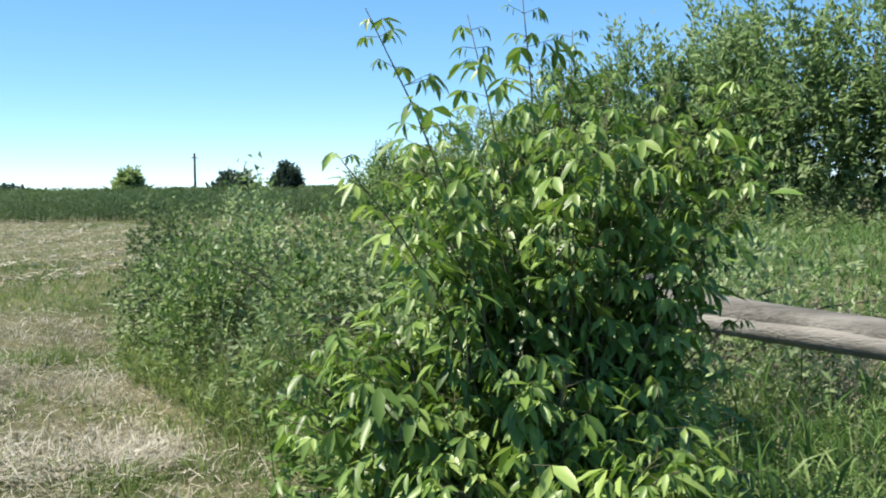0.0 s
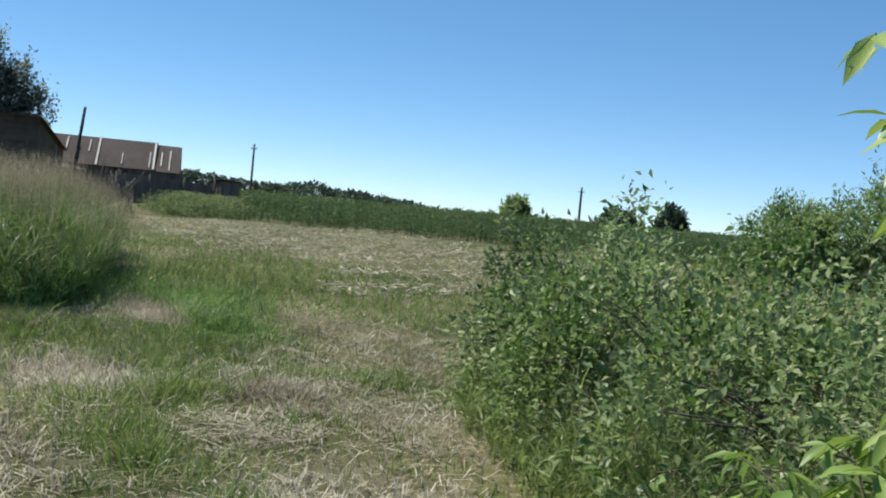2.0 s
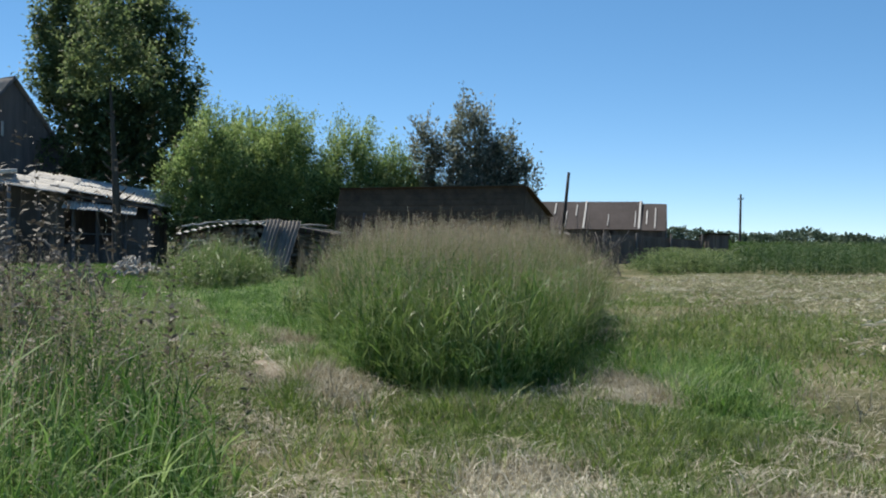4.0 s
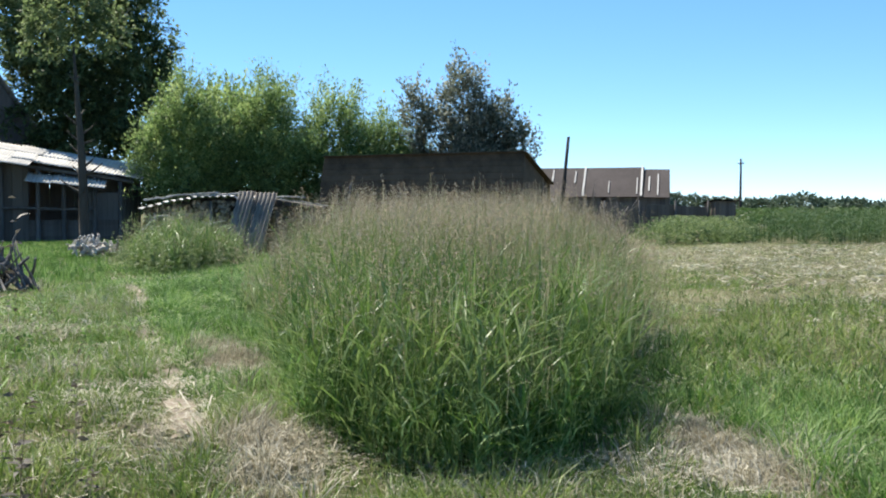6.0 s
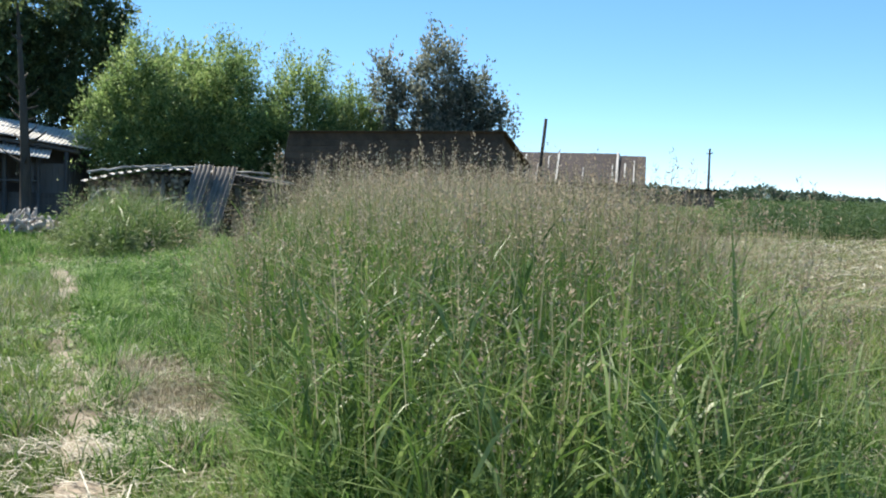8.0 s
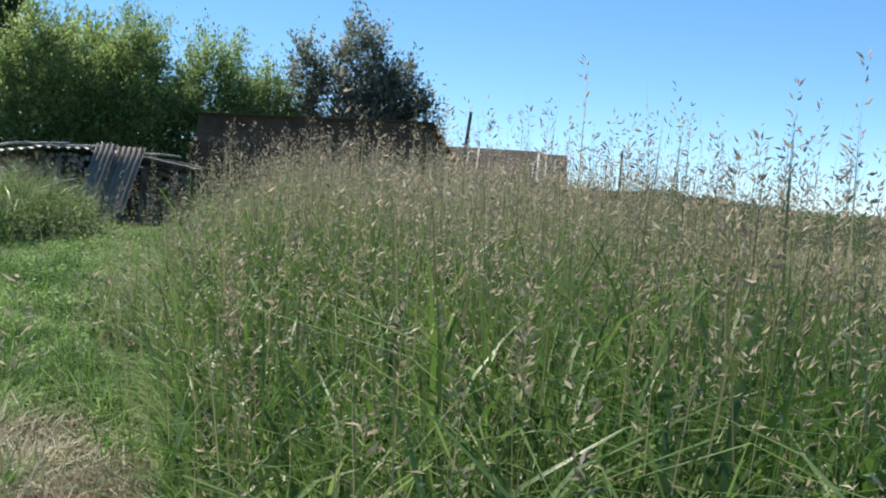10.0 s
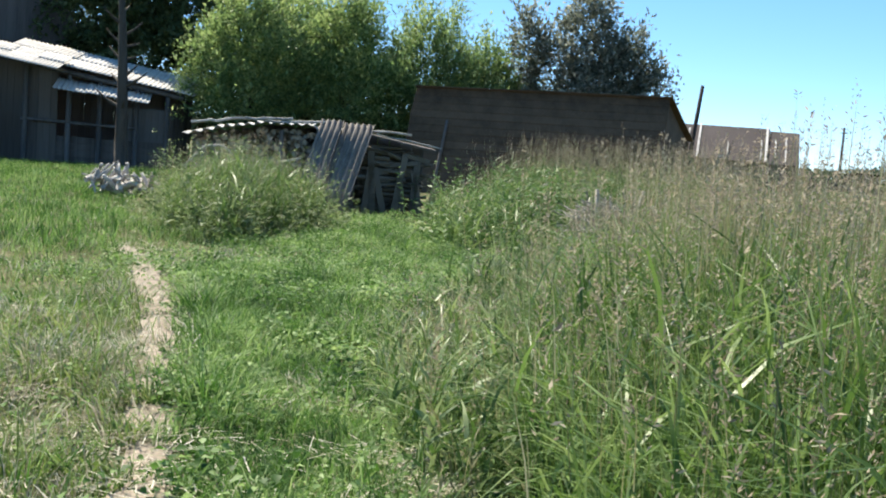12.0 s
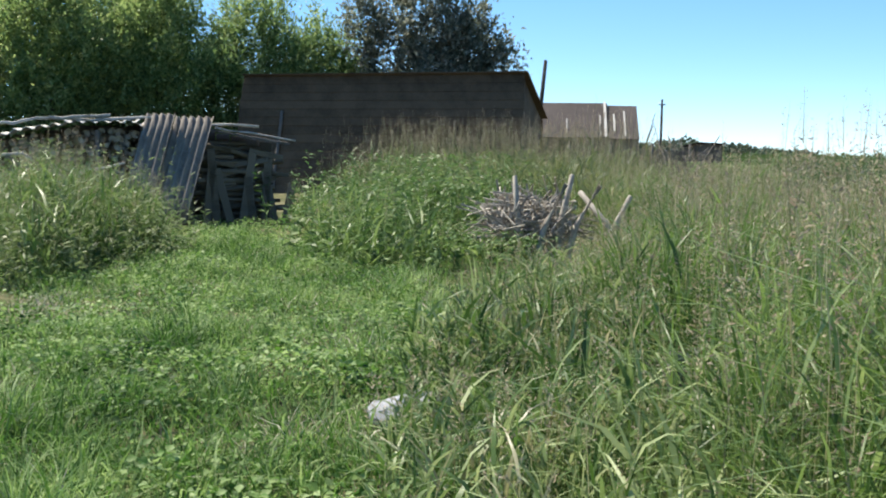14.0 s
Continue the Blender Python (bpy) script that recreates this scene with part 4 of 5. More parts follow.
for x, y, r, n in [(-3.6, 6.9, 0.35, 220), (-2.6, 7.2, 0.3, 160), (-4.4, 7.4, 0.25, 130), (-5.6, 8.2, 0.3, 120)]:
    a, rr = RNG.uniform(0, 6.28, n), r * np.sqrt(RNG.uniform(0, 1, n))
    p = grounded(np.stack([x + np.cos(a) * rr, y + np.sin(a) * rr], 1))
    v, q = blades(p, RNG.uniform(0.7, 1.15, n), np.full(n, 0.006), RNG.uniform(0.02, 0.35, n), a, 1.6, 2)
    stuff("dead_stalks", raw("dead_stalks", v, q, M_DEAD), "grey dead weed stalks among the brambles", "stalks")


weeds("nettles", [(-0.5, 4.5), (0.3, 4.2), (0.8, 4.5), (0.4, 5.0), (-0.4, 5.1)], 80, 0.5, 0.95, M_PALE, "broad-leaved green nettles between brambles and box elder", 0.075, 20, 0.6)
weeds("dead_weed_stand", [(-6.3, 0.5), (-6.4, 1.6), (-7.8, 1.65), (-8.4, 1.2), (-8.0, 0.4)], 150, 1.9, 2.2, M_DEADWEED, "tall dark withered weeds in the edge grass", 0.055, 34, 0.42)
weeds("shed_weeds", [(-24.6, 1.5), (-25.2, 2.1), (-28.0, 3.1), (-31.0, 3.0), (-31.5, 0.5), (-31.2, 0.05), (-27.0, 0.8)], 950, 0.3, 1.3, M_GREYWEED, "grey-green weeds before the woodshed", 0.085, 16, 0.26)
weeds("green_weeds", [(-25.2, 5.2), (-25.4, 4.6), (-27.0, 4.7), (-32.3, 5.4), (-36.0, 9.0), (-29.0, 8.5), (-25.6, 6.6)], 1200, 0.4, 1.2, M_WEED, "green weeds beside the woodshed", 0.10, 18, 0.3)
tall_grass("weedy_grass", [(-25.0, 5.0), (-26.0, 4.5), (-32.3, 5.2), (-36.0, 9.0), (-29.0, 8.5), (-25.6, 6.6)], 1300, 0.5, 1.25, "grass among the green weeds", 0.4, 4, M_TALL, 0.8, 0.02)
weeds("field_weeds", [(-41.0, 20.6), (-40.0, 22.0), (-38.0, 25.0), (-34.0, 28.2), (-22.0, 36.0), (-20.0, 52.0), (-48.0, 52.0), (-64.0, 37.0), (-52.0, 27.0)], 5600, 0.6, 1.35, M_REED, "dense stand of dark green weeds beyond the meadow", 0.24, 13, 0.14)
weeds("hut_weeds", [(-41.0, 20.6), (-41.5, 18.2), (-48.0, 19.5), (-57.0, 24.5), (-52.0, 27.0)], 1300, 0.4, 1.0, M_GREYWEED, "green weeds before the hut", 0.16, 12)
weeds("meadow_edge_weeds", [(-21.0, 28.0), (-14.0, 30.3), (-5.0, 31.3), (5.0, 32.3), (5.0, 34.5), (-16.0, 33.5)], 1600, 0.4, 1.5, M_WILLOW, "weeds below the willows", 0.2, 12)
weeds("grey_weeds", [(1.0, 7.0), (1.5, 6.8), (1.7, 7.4), (1.0, 7.9), (0.5, 7.6)], 240, 0.75, 1.2, M_DEAD, "grey dry weeds behind the log rail", 0.04, 20)
weeds("far_field_weeds", [(-48.0, 50.0), (-20.0, 50.0), (20.0, 140.0), (-170.0, 160.0), (-150.0, 45.0), (-66.0, 33.0)], 3800, 0.7, 1.35, M_REED, "far field of weeds", 0.9, 9, 0.2)

# ---- trees ----
tree("poplar_tree", "slim dark tree with a bare trunk before the open shed", (-47.2, -3.1), 10.5, [(0, -0.5, 9.4, 1.0, 1.0, 1.6), (0, 0.9, 8.2, 0.7, 0.6, 0.8), (-0.3, -1.5, 8.0, 0.7, 0.7, 0.9)], 150, 14, 0.15, 0.6, M_POPLAR, 0.22, 16, 0.6, 0.3)
tree("poplar_tree", "tall dark poplar rising behind the open shed", (-58.0, -4.5), 15.0, [(0, -0.7, 10.4, 2.4, 2.9, 4.0), (0, 2.9, 8.7, 1.2, 1.0, 1.5), (0, 2.4, 6.4, 1.5, 1.7, 2.1), (0.2, -0.8, 6.2, 2.0, 2.9, 2.4), (0.2, 1.4, 11.8, 1.5, 1.6, 1.9), (-0.3, -2.7, 12.2, 1.2, 1.3, 1.7), (-0.4, -2.6, 9.6, 1.3, 1.4, 1.9), (0, 0.2, 4.2, 2.0, 3.6, 1.8)], 2500, 14, 0.17, 0.6, M_POPLAR, 0.3, 18, 0.6, 0.3)
ASH = "bright green ash-leaved maple behind the sheds"
G = "trees behind the sheds"
tree("maple_tree", ASH, (-50.4, 0.7), 6.4, [(0, 0, 4.6, 1.5, 1.4, 1.9), (0.5, -1.3, 3.3, 1.0, 0.9, 1.4), (0.6, 0.9, 3.4, 1.1, 1.1, 1.5), (0.9, -0.4, 2.2, 1.2, 1.5, 1.0)], 1100, 13, 0.12, 0.4, M_ASH, 0.14, 14, 0.55, 0.9, 0.1, G)
tree("maple_tree", ASH, (-50.6, 3.9), 6.4, [(0, 0, 4.7, 1.3, 1.3, 1.8), (0.5, -1.0, 3.4, 0.9, 1.0, 1.3), (0.7, 0.6, 2.8, 1.2, 1.4, 1.4)], 1000, 13, 0.12, 0.4, M_ASH, 0.14, 14, 0.55, 0.9, 0.1, G)
tree("maple_tree", ASH, (-50.6, 6.8), 6.0, [(0, 0, 4.3, 1.3, 1.2, 1.8), (0.6, 1.2, 3.3, 1.0, 1.1, 1.4), (0.7, -0.9, 2.8, 1.1, 1.3, 1.4)], 1000, 13, 0.12, 0.4, M_ASH, 0.14, 14, 0.55, 0.9, 0.1, G)
tree("maple_tree", ASH, (-53.5, 2.4), 6.2, [(0, 0, 4.3, 1.9, 2.4, 1.9)], 500, 12, 0.2, 0.4, M_ASH, 0.14, 12, 0.6, 0.9, 0.1, G)
tree("maple_tree", ASH, (-50.8, 9.1), 5.0, [(0, 0, 3.5, 1.2, 1.1, 1.5), (0.4, 0.8, 2.6, 1.0, 1.0, 1.2), (0.4, -0.8, 2.5, 1.0, 1.0, 1.3)], 700, 13, 0.12, 0.4, M_ASH, 0.12, 12, 0.55, 0.9, 0.1, G)
tree("shade_thicket", "dark low thicket under the maples", (-52.6, 3.2), 3.0, [(0, 0, 1.5, 1.0, 2.6, 1.3), (0, 3.4, 1.4, 1.0, 2.2, 1.2), (0, -3.0, 1.4, 1.0, 1.6, 1.2)], 800, 12, 0.16, 0.5, M_POPLAR, 0.1, 10, 0.5, 0.5)
tree("silver_willow", "silver-grey leaved tree behind the long barn", (-49.6, 12.2), 7.0, [(0, 0.0, 5.6, 0.8, 0.8, 1.7), (0, -2.1, 5.2, 0.45, 0.42, 1.2), (0, -1.3, 4.2, 0.6, 0.7, 1.2), (0.2, 1.4, 4.7, 0.7, 0.7, 1.2), (0.1, 2.4, 3.7, 0.6, 0.6, 0.95), (0.1, 0.8, 4.0, 0.9, 0.9, 1.2), (0.3, 0.2, 2.9, 1.0, 2.1, 0.9)], 900, 12, 0.14, 0.5, M_SILVER, 0.14, 16, 0.55, 0.9, 0.1)
RT = "tall grey-green willow at the meadow's far side"
for x, y, h, w in [(-14.4, 32.6, 4.7, 1.5), (-12.3, 33.4, 5.8, 1.6), (-9.9, 34.4, 6.2, 1.7), (-7.8, 33.6, 7.2, 1.9), (-5.2, 34.2, 7.4, 2.0), (-1.6, 34.6, 8.0, 2.4), (-10.8, 37.0, 6.6, 2.2), (2.8, 35.0, 8.0, 2.4)]:
    tree("willow_tree", RT, (x, y), h, [(0, 0, h * 0.62, w, w, h * 0.36), (w * 0.5, -w * 0.4, h * 0.4, w * 0.8, w * 0.8, h * 0.28), (-w * 0.6, -w * 0.3, h * 0.34, w * 0.7, w * 0.7, h * 0.26), (0, -w * 0.5, h * 0.2, w * 0.8, w * 0.6, h * 0.18)],
         430, 13, 0.2, 0.36, M_WILLOW, 0.16, 12, 0.6, 0.6, 0.2, "willows across the meadow")
tree("rounded_shrub", "rounded grey-green willow shrub beyond the brambles", (-16.6, 30.8), 3.2, [(0, 0, 2.0, 1.5, 1.4, 1.2), (-1.2, -0.9, 1.4, 1.1, 1.1, 0.9), (1.2, 0.6, 2.1, 1.2, 1.2, 1.2)], 700, 12, 0.12, 0.35, M_WILLOW, 0.06, 14, 0.4, 0.7)
tree("rounded_shrub", "rounded grey-green willow shrub beyond the brambles", (-19.0, 29.2), 2.2, [(0, 0, 1.3, 1.2, 1.2, 0.8)], 420, 12, 0.12, 0.35, M_WILLOW, 0.05, 10, 0.4, 0.7)
tree("field_tree", "small pale green tree in the far field", (-83.0, 69.2), 3.0, [(0, 0, 1.9, 1.1, 1.1, 1.0), (0.3, -0.8, 1.6, 0.7, 0.8, 0.7)], 160, 10, 0.3, 0.5, M_ASH, 0.08, 6, 0.4, 0.6)
tree("dark_field_tree", "dark rounded tree in the far field", (-62.0, 63.0), 2.4, [(0, 0, 1.2, 1.5, 1.5, 0.85)], 260, 10, 0.3, 0.5, M_FARTREE, 0.1, 6, 0.4, 0.6)
tree("dark_field_tree", "dark rounded tree in the far field", (-59.0, 66.0), 3.0, [(0, 0, 1.6, 0.9, 0.9, 1.05)], 240, 10, 0.3, 0.5, M_FARTREE, 0.1, 6, 0.4, 0.6)


def far_woods():
    """The wooded skyline."""
    c, o = [], []
    for a in np.arange(146, 205, 0.3):
        D = 330 + 90 * math.sin(a * 0.21) + RNG.uniform(-30, 30)
        x, y = D * math.cos(radians(a)), D * math.sin(radians(a))
        hh = float(np.interp(a, [146, 149, 151.2, 151.8, 152.5, 155, 158, 160], [0.6, 3.2, 4.2, 5.6, 4.5, 4.6, 6.4, 7.0])) + RNG.uniform(-0.4, 0.5)
        k = 90
        d = RNG.normal(0, 1, (k, 3))
        d /= np.linalg.norm(d, axis=1)[:, None]
        c.append(np.array([x, y, hh * 0.5]) + d * [2.8, 2.8, hh * 0.5])
        o.append(d)
    v, q = spray_leaves(np.concatenate(c), np.concatenate(o), 4, 0.8, 1.1, 0.7, 0.3, True)
    v[:, 2] = np.maximum(v[:, 2], 0)
    stuff("far_woods", raw("far_woods", v, q, M_FARTREE), "distant dark wooded skyline", "woods")


far_woods()

# ---- buildings ----


def wave_sheet(w, l, waves, amp=0.025, thick=0.008, sag=0.0):
    """A corrugated sheet: width along x, length along y, from its lower left corner."""
    nx = waves * 6 + 1
    xs, ys = np.linspace(0, w, nx), np.linspace(0, l, 5)
    X, Y = np.meshgrid(xs, ys, indexing="ij")
    Z = amp * np.cos(X / w * waves * 2 * math.pi) - sag * np.sin(Y / l * math.pi)
    top, bot = np.stack([X, Y, Z + thick], -1), np.stack([X, Y, Z], -1)
    n = nx * 5
    i, j = np.meshgrid(np.arange(nx - 1), np.arange(4), indexing="ij")
    q = np.stack([i * 5 + j, (i + 1) * 5 + j, (i + 1) * 5 + j + 1, i * 5 + j + 1], -1).reshape(-1, 4)
    edge = []
    for i in range(nx - 1):
        edge += [(i * 5, n + i * 5, n + (i + 1) * 5, (i + 1) * 5), (i * 5 + 4, (i + 1) * 5 + 4, n + (i + 1) * 5 + 4, n + i * 5 + 4)]
    for j in range(4):
        edge += [(j, j + 1, n + j + 1, n + j), ((nx - 1) * 5 + j, n + (nx - 1) * 5 + j, n + (nx - 1) * 5 + j + 1, (nx - 1) * 5 + j + 1)]
    return np.concatenate([top.reshape(-1, 3), bot.reshape(-1, 3)]), np.concatenate([q, q[:, ::-1] + n, np.array(edge)])


def slope_matrix(a, b, up_to):
    """The frame of a roof slope: x along the eave from a to b, y up the slope towards up_to (above a)."""
    a, b, u = Vector(a), Vector(b), Vector(up_to)
    x = (b - a).normalized()
    y = (u - a)
    y = (y - x * y.dot(x)).normalized()
    z = x.cross(y)
    m = Matrix((x, y, z)).transposed().to_4x4()
    m.translation = a
    return m


def roof_of_sheets(parent, a, b, up_to, mat, sheet_w=1.1, sheet_l=1.7, name="roof_sheet", jitter=0.01, waves=7, amp=0.025):
    """Corrugated sheets laid in overlapping rows on a slope. Points in the parent's space."""
    m = slope_matrix(a, b, up_to)
    W, Ln = (Vector(b) - Vector(a)).length, (Vector(up_to) - Vector(a)).length
    nw, nl = max(1, round(W / sheet_w)), max(1, round(Ln / sheet_l))
    me = raw(name, *wave_sheet(W / nw, Ln / nl + 0.12, waves, amp), mat, True)
    for j in range(nl):
        for i in range(nw):
            ob = new(name, me)
            ob.parent = parent
            ob.matrix_basis = m @ pose(W / nw * i, Ln / nl * j - (0.06 if j else 0), 0.012 * j + RNG.uniform(0, jitter), RNG.normal(0, 0.3), 0, RNG.normal(0, 0.3))


def plank_wall(parent, a, b, h0, h1, mat, width=0.16, gaps=0.0, name="plank", z0=0.0, horizontal=False):
    """Upright boards from a to b; the top runs from h0 to h1."""
    a, b = Vector((*a, 0)), Vector((*b, 0))
    L = (b - a).length
    ang = math.degrees(math.atan2(b.y - a.y, b.x - a.x))
    if horizontal:
        n = max(1, int((h0 - z0) / width))
        me = bpy.data.meshes.new(name)
        bm = box_bm((L, 0.03, width - 0.012), (L / 2, 0, 0), 0.004)
        bm.to_mesh(me)
        bm.free()
        me.materials.append(mat)
        for i in range(n):
            ob = new(name, me)
            ob.parent = parent
            ob.matrix_basis = pose(a.x, a.y, z0 + width * (i + 0.5), RNG.normal(0, 1.0), 0, ang) @ pose(0, RNG.uniform(-0.006, 0.006), 0)
        return
    n = max(1, int(L / width))
    me = bpy.data.meshes.new(name)
    bm = box_bm((width * 1.1, 0.024, 1.0), (0, 0, 0.5), 0.004)
    bm.to_mesh(me)
    bm.free()
    me.materials.append(mat)
    for i in range(n):
        f = (i + 0.5) / n
        if RNG.uniform() < gaps:
            continue
        p = a.lerp(b, f)
        ob = new(name, me)
        ob.parent = parent
        h = h0 + (h1 - h0) * f - z0 + RNG.uniform(-0.03, 0.0)
        ob.matrix_basis = pose(p.x, p.y, z0, 0, 0, ang) @ pose(0, 0.026 * (i % 2) + RNG.uniform(-0.004, 0.004), 0, 0, RNG.normal(0, 0.4), 0) @ Matrix.Diagonal((1, 1, h, 1))


def post(parent, x, y, z0, z1, r=0.07, name="post", mat=None, lean=0.0):
    v, q = tube(np.array([(0, 0, z0), (0.01, 0, z0 + (z1 - z0) * 0.5), (lean, 0, z1)]) + [x, y, 0], [r, r * 0.95, r * 0.85], 8, 0.05)
    return part(name, raw(name, v, q, mat or M_BOARD, True), None, parent)


def beam(parent, a, b, r, name="beam", mat=None, sides=8, wobble=0.05):
    a, b = np.array(a, float), np.array(b, float)
    t = np.linspace(0, 1, 6)[:, None]
    line = a + (b - a) * t + RNG.normal(0, r * (0.15 if wobble < 0.1 else 0.9), (6, 3)) * np.sin(t * math.pi)
    return part(name, raw(name, *tube(line, np.full(6, r), sides, wobble), mat or M_BOARD, True), None, parent)


def slab(name, corners, thick, mat, parent, label=""):
    """A flat panel from four corners, with thickness."""
    c = [Vector(p) for p in corners]
    n = (c[1] - c[0]).cross(c[3] - c[0]).normalized() * thick
    v = [tuple(p) for p in c] + [tuple(p - n) for p in c]
    q = [(0, 1, 2, 3), (7, 6, 5, 4), (0, 4, 5, 1), (1, 5, 6, 2), (2, 6, 7, 3), (3, 7, 4, 0)]
    me = raw(name, v, q, mat)
    me.polygons.foreach_set("use_smooth", np.zeros(6, bool))
    return part(name, me, None, parent, label)


def cow_shed():
    """The open-fronted shed with a corrugated roof, running back from the poplar."""
    th = thing("open_shed", "dark weathered open-fronted shed with corrugated slate roof", "shed")
    # front line x about -49, back line x about -52
    plank_wall(th, (-51.8, -7.2), (-51.8, -1.5), 3.5, 2.7, M_DARKBOARD, 0.2)
    plank_wall(th, (-51.7, -1.45), (-49.4, -1.9), 2.5, 2.1, M_DARKBOARD, 0.2)
    plank_wall(th, (-49.5, -6.6), (-49.5, -2.0), 0.9, 0.9, M_DARKBOARD, 0.22, horizontal=True)
    plank_wall(th, (-49.6, -3.4), (-49.6, -1.9), 2.0, 2.0, M_BOARD, 0.2)
    for y in (-8.0, -6.6, -5.2, -4.2, -3.0, -2.0):
        post(th, -49.35, y, -0.05, 2.4 - 0.158 * (y + 1.6), 0.09, mat=M_BOARD, lean=0.02)
    beam(th, (-49.3, -8.2, 3.45), (-49.3, -1.5, 2.42), 0.08)
    plank_wall(th, (-49.45, -8.0), (-49.45, -5.6), 3.35, 3.05, M_DARKBOARD, 0.2)
    beam(th, (-49.3, -6.7, 1.35), (-49.3, -3.0, 1.3), 0.05)
    roof_of_sheets(th, (-48.9, -7.4, 3.5), (-49.1, -1.1, 2.5), (-52.3, -7.8, 4.2), M_SLATE, 1.0, 1.7, jitter=0.03, amp=0.018)
    roof_of_sheets(th, (-48.2, -5.5, 2.4), (-48.4, -2.5, 2.1), (-49.3, -5.6, 2.75), M_SLATE, 0.9, 1.2, "awning_sheet", jitter=0.04, amp=0.018)
    # lower lean-to beside the house
    plank_wall(th, (-48.0, -12.6), (-48.2, -8.1), 3.0, 3.1, M_BLUEBOARD, 0.18)
    plank_wall(th, (-48.2, -8.05), (-51.8, -7.6), 3.1, 3.1, M_DARKBOARD, 0.2)
    roof_of_sheets(th, (-47.4, -8.5, 3.42), (-47.5, -5.2, 2.95), (-49.4, -8.7, 3.95), M_SLATE, 0.9, 1.2, "awning_sheet", jitter=0.03, amp=0.018)
    part("door", box_bm((0.06, 0.95, 1.95), (-47.96, -7.75, 1.0), 0.01), M_BOARD, th, "pale grey plank door")
    for y in (-9.2, -7.4):
        post(th, -47.2, y, -0.05, 3.2, 0.09, mat=M_BOARD)
    beam(th, (-46.9, -12.4, 3.5), (-47.8, -7.2, 3.9), 0.09, "eave_board", M_STRIP)
    slab("flat_roof", [(-46.9, -12.6, 3.62), (-48.2, -7.3, 3.98), (-51.5, -8.2, 4.1), (-50.6, -13.0, 3.8)], 0.08, M_DARKSLATE, th)


def house():
    th = thing("house", "grey wooden house with a steep corrugated slate roof", "house")
    rr = Vector((-55.2, -8.87, 8.75))
    rl = rr + Vector((-0.75, -0.66, 0)) * 14.0
    er, back_r = Vector((-52.8, -11.57, 4.4)), Vector((-57.6, -6.17, 4.4))
    el, back_l = er + rl - rr, back_r + rl - rr
    roof_of_sheets(th, el, er, rl, M_DARKSLATE, 1.0, 1.6, jitter=0.004, waves=6, amp=0.04)
    roof_of_sheets(th, back_r, back_l, rr, M_DARKSLATE, 1.0, 1.6)
    ins = (rl - rr).normalized() * 0.25
    wr, wb, pk = er + ins, back_r + ins, rr + ins
    slab("gable", [(wr.x, wr.y, 0), (wb.x, wb.y, 0), (wb.x, wb.y, wb.z - 0.1), (wr.x, wr.y, wr.z - 0.1)], 0.12, M_BLUEBOARD, th)
    me = [tuple(wr - Vector((0, 0, 0.15))), tuple(wb - Vector((0, 0, 0.15))), tuple(pk - Vector((0, 0, 0.15))), tuple(pk - Vector((0, 0, 0.15)) + (wr - pk) * 0.02)]
    gable = slab("gable_top", me, 0.1, M_BLUEBOARD, th)
    wl, wbl = el - ins, back_l - ins
    slab("front_wall", [(wl.x, wl.y, 0), (wr.x, wr.y, 0), (wr.x, wr.y, wr.z - 0.02), (wl.x, wl.y, wl.z - 0.02)], 0.12, M_BLUEBOARD, th)
    slab("back_wall", [(wb.x, wb.y, 0), (wbl.x, wbl.y, 0), (wbl.x, wbl.y, wbl.z - 0.1), (wb.x, wb.y, wb.z - 0.1)], 0.12, M_BLUEBOARD, th)
    beam(th, rl + Vector((0, 0, 0.05)), rr + Vector((0, 0, 0.05)), 0.07, "ridge_cap", M_DARKSLATE)
    beam(th, er, rr, 0.05, "barge_board", M_BOARD)
    part("vent_pipe", raw("vent_pipe", *tube([(rr.x + 0.2, rr.y - 0.9, rr.z - 0.4), (rr.x + 0.2, rr.y - 0.9, rr.z + 0.15), (rr.x + 0.2, rr.y - 0.9, rr.z + 0.45)], [0.07, 0.07, 0.07]), M_DARKSLATE, True), None, th)
    k = rr + (rl - rr).normalized() * 2.3
    for dx, dz, ex, ez in ((-0.45, 0.0, -0.2, 0.5), (-0.05, 0.0, -0.3, 0.5), (0.1, 0.0, 0.35, 0.5), (0.5, 0.0, 0.3, 0.5), (-0.3, 0.5, 0.4, 0.42)):
        u = (rr - rl).normalized()
        beam(th, k + u * dx + Vector((0, 0, dz)), k + u * ex + Vector((0, 0, ez)), 0.035, "ridge_bracket", M_POLE)
    c = wr.lerp(wb, 0.42) + (rr - rl).normalized() * 0.14
    part("gable_window", box_bm((0.35, 0.05, 0.7), (c.x, c.y, 6.3), 0.01), M_STRIP, gable, "small pale window in the gable")


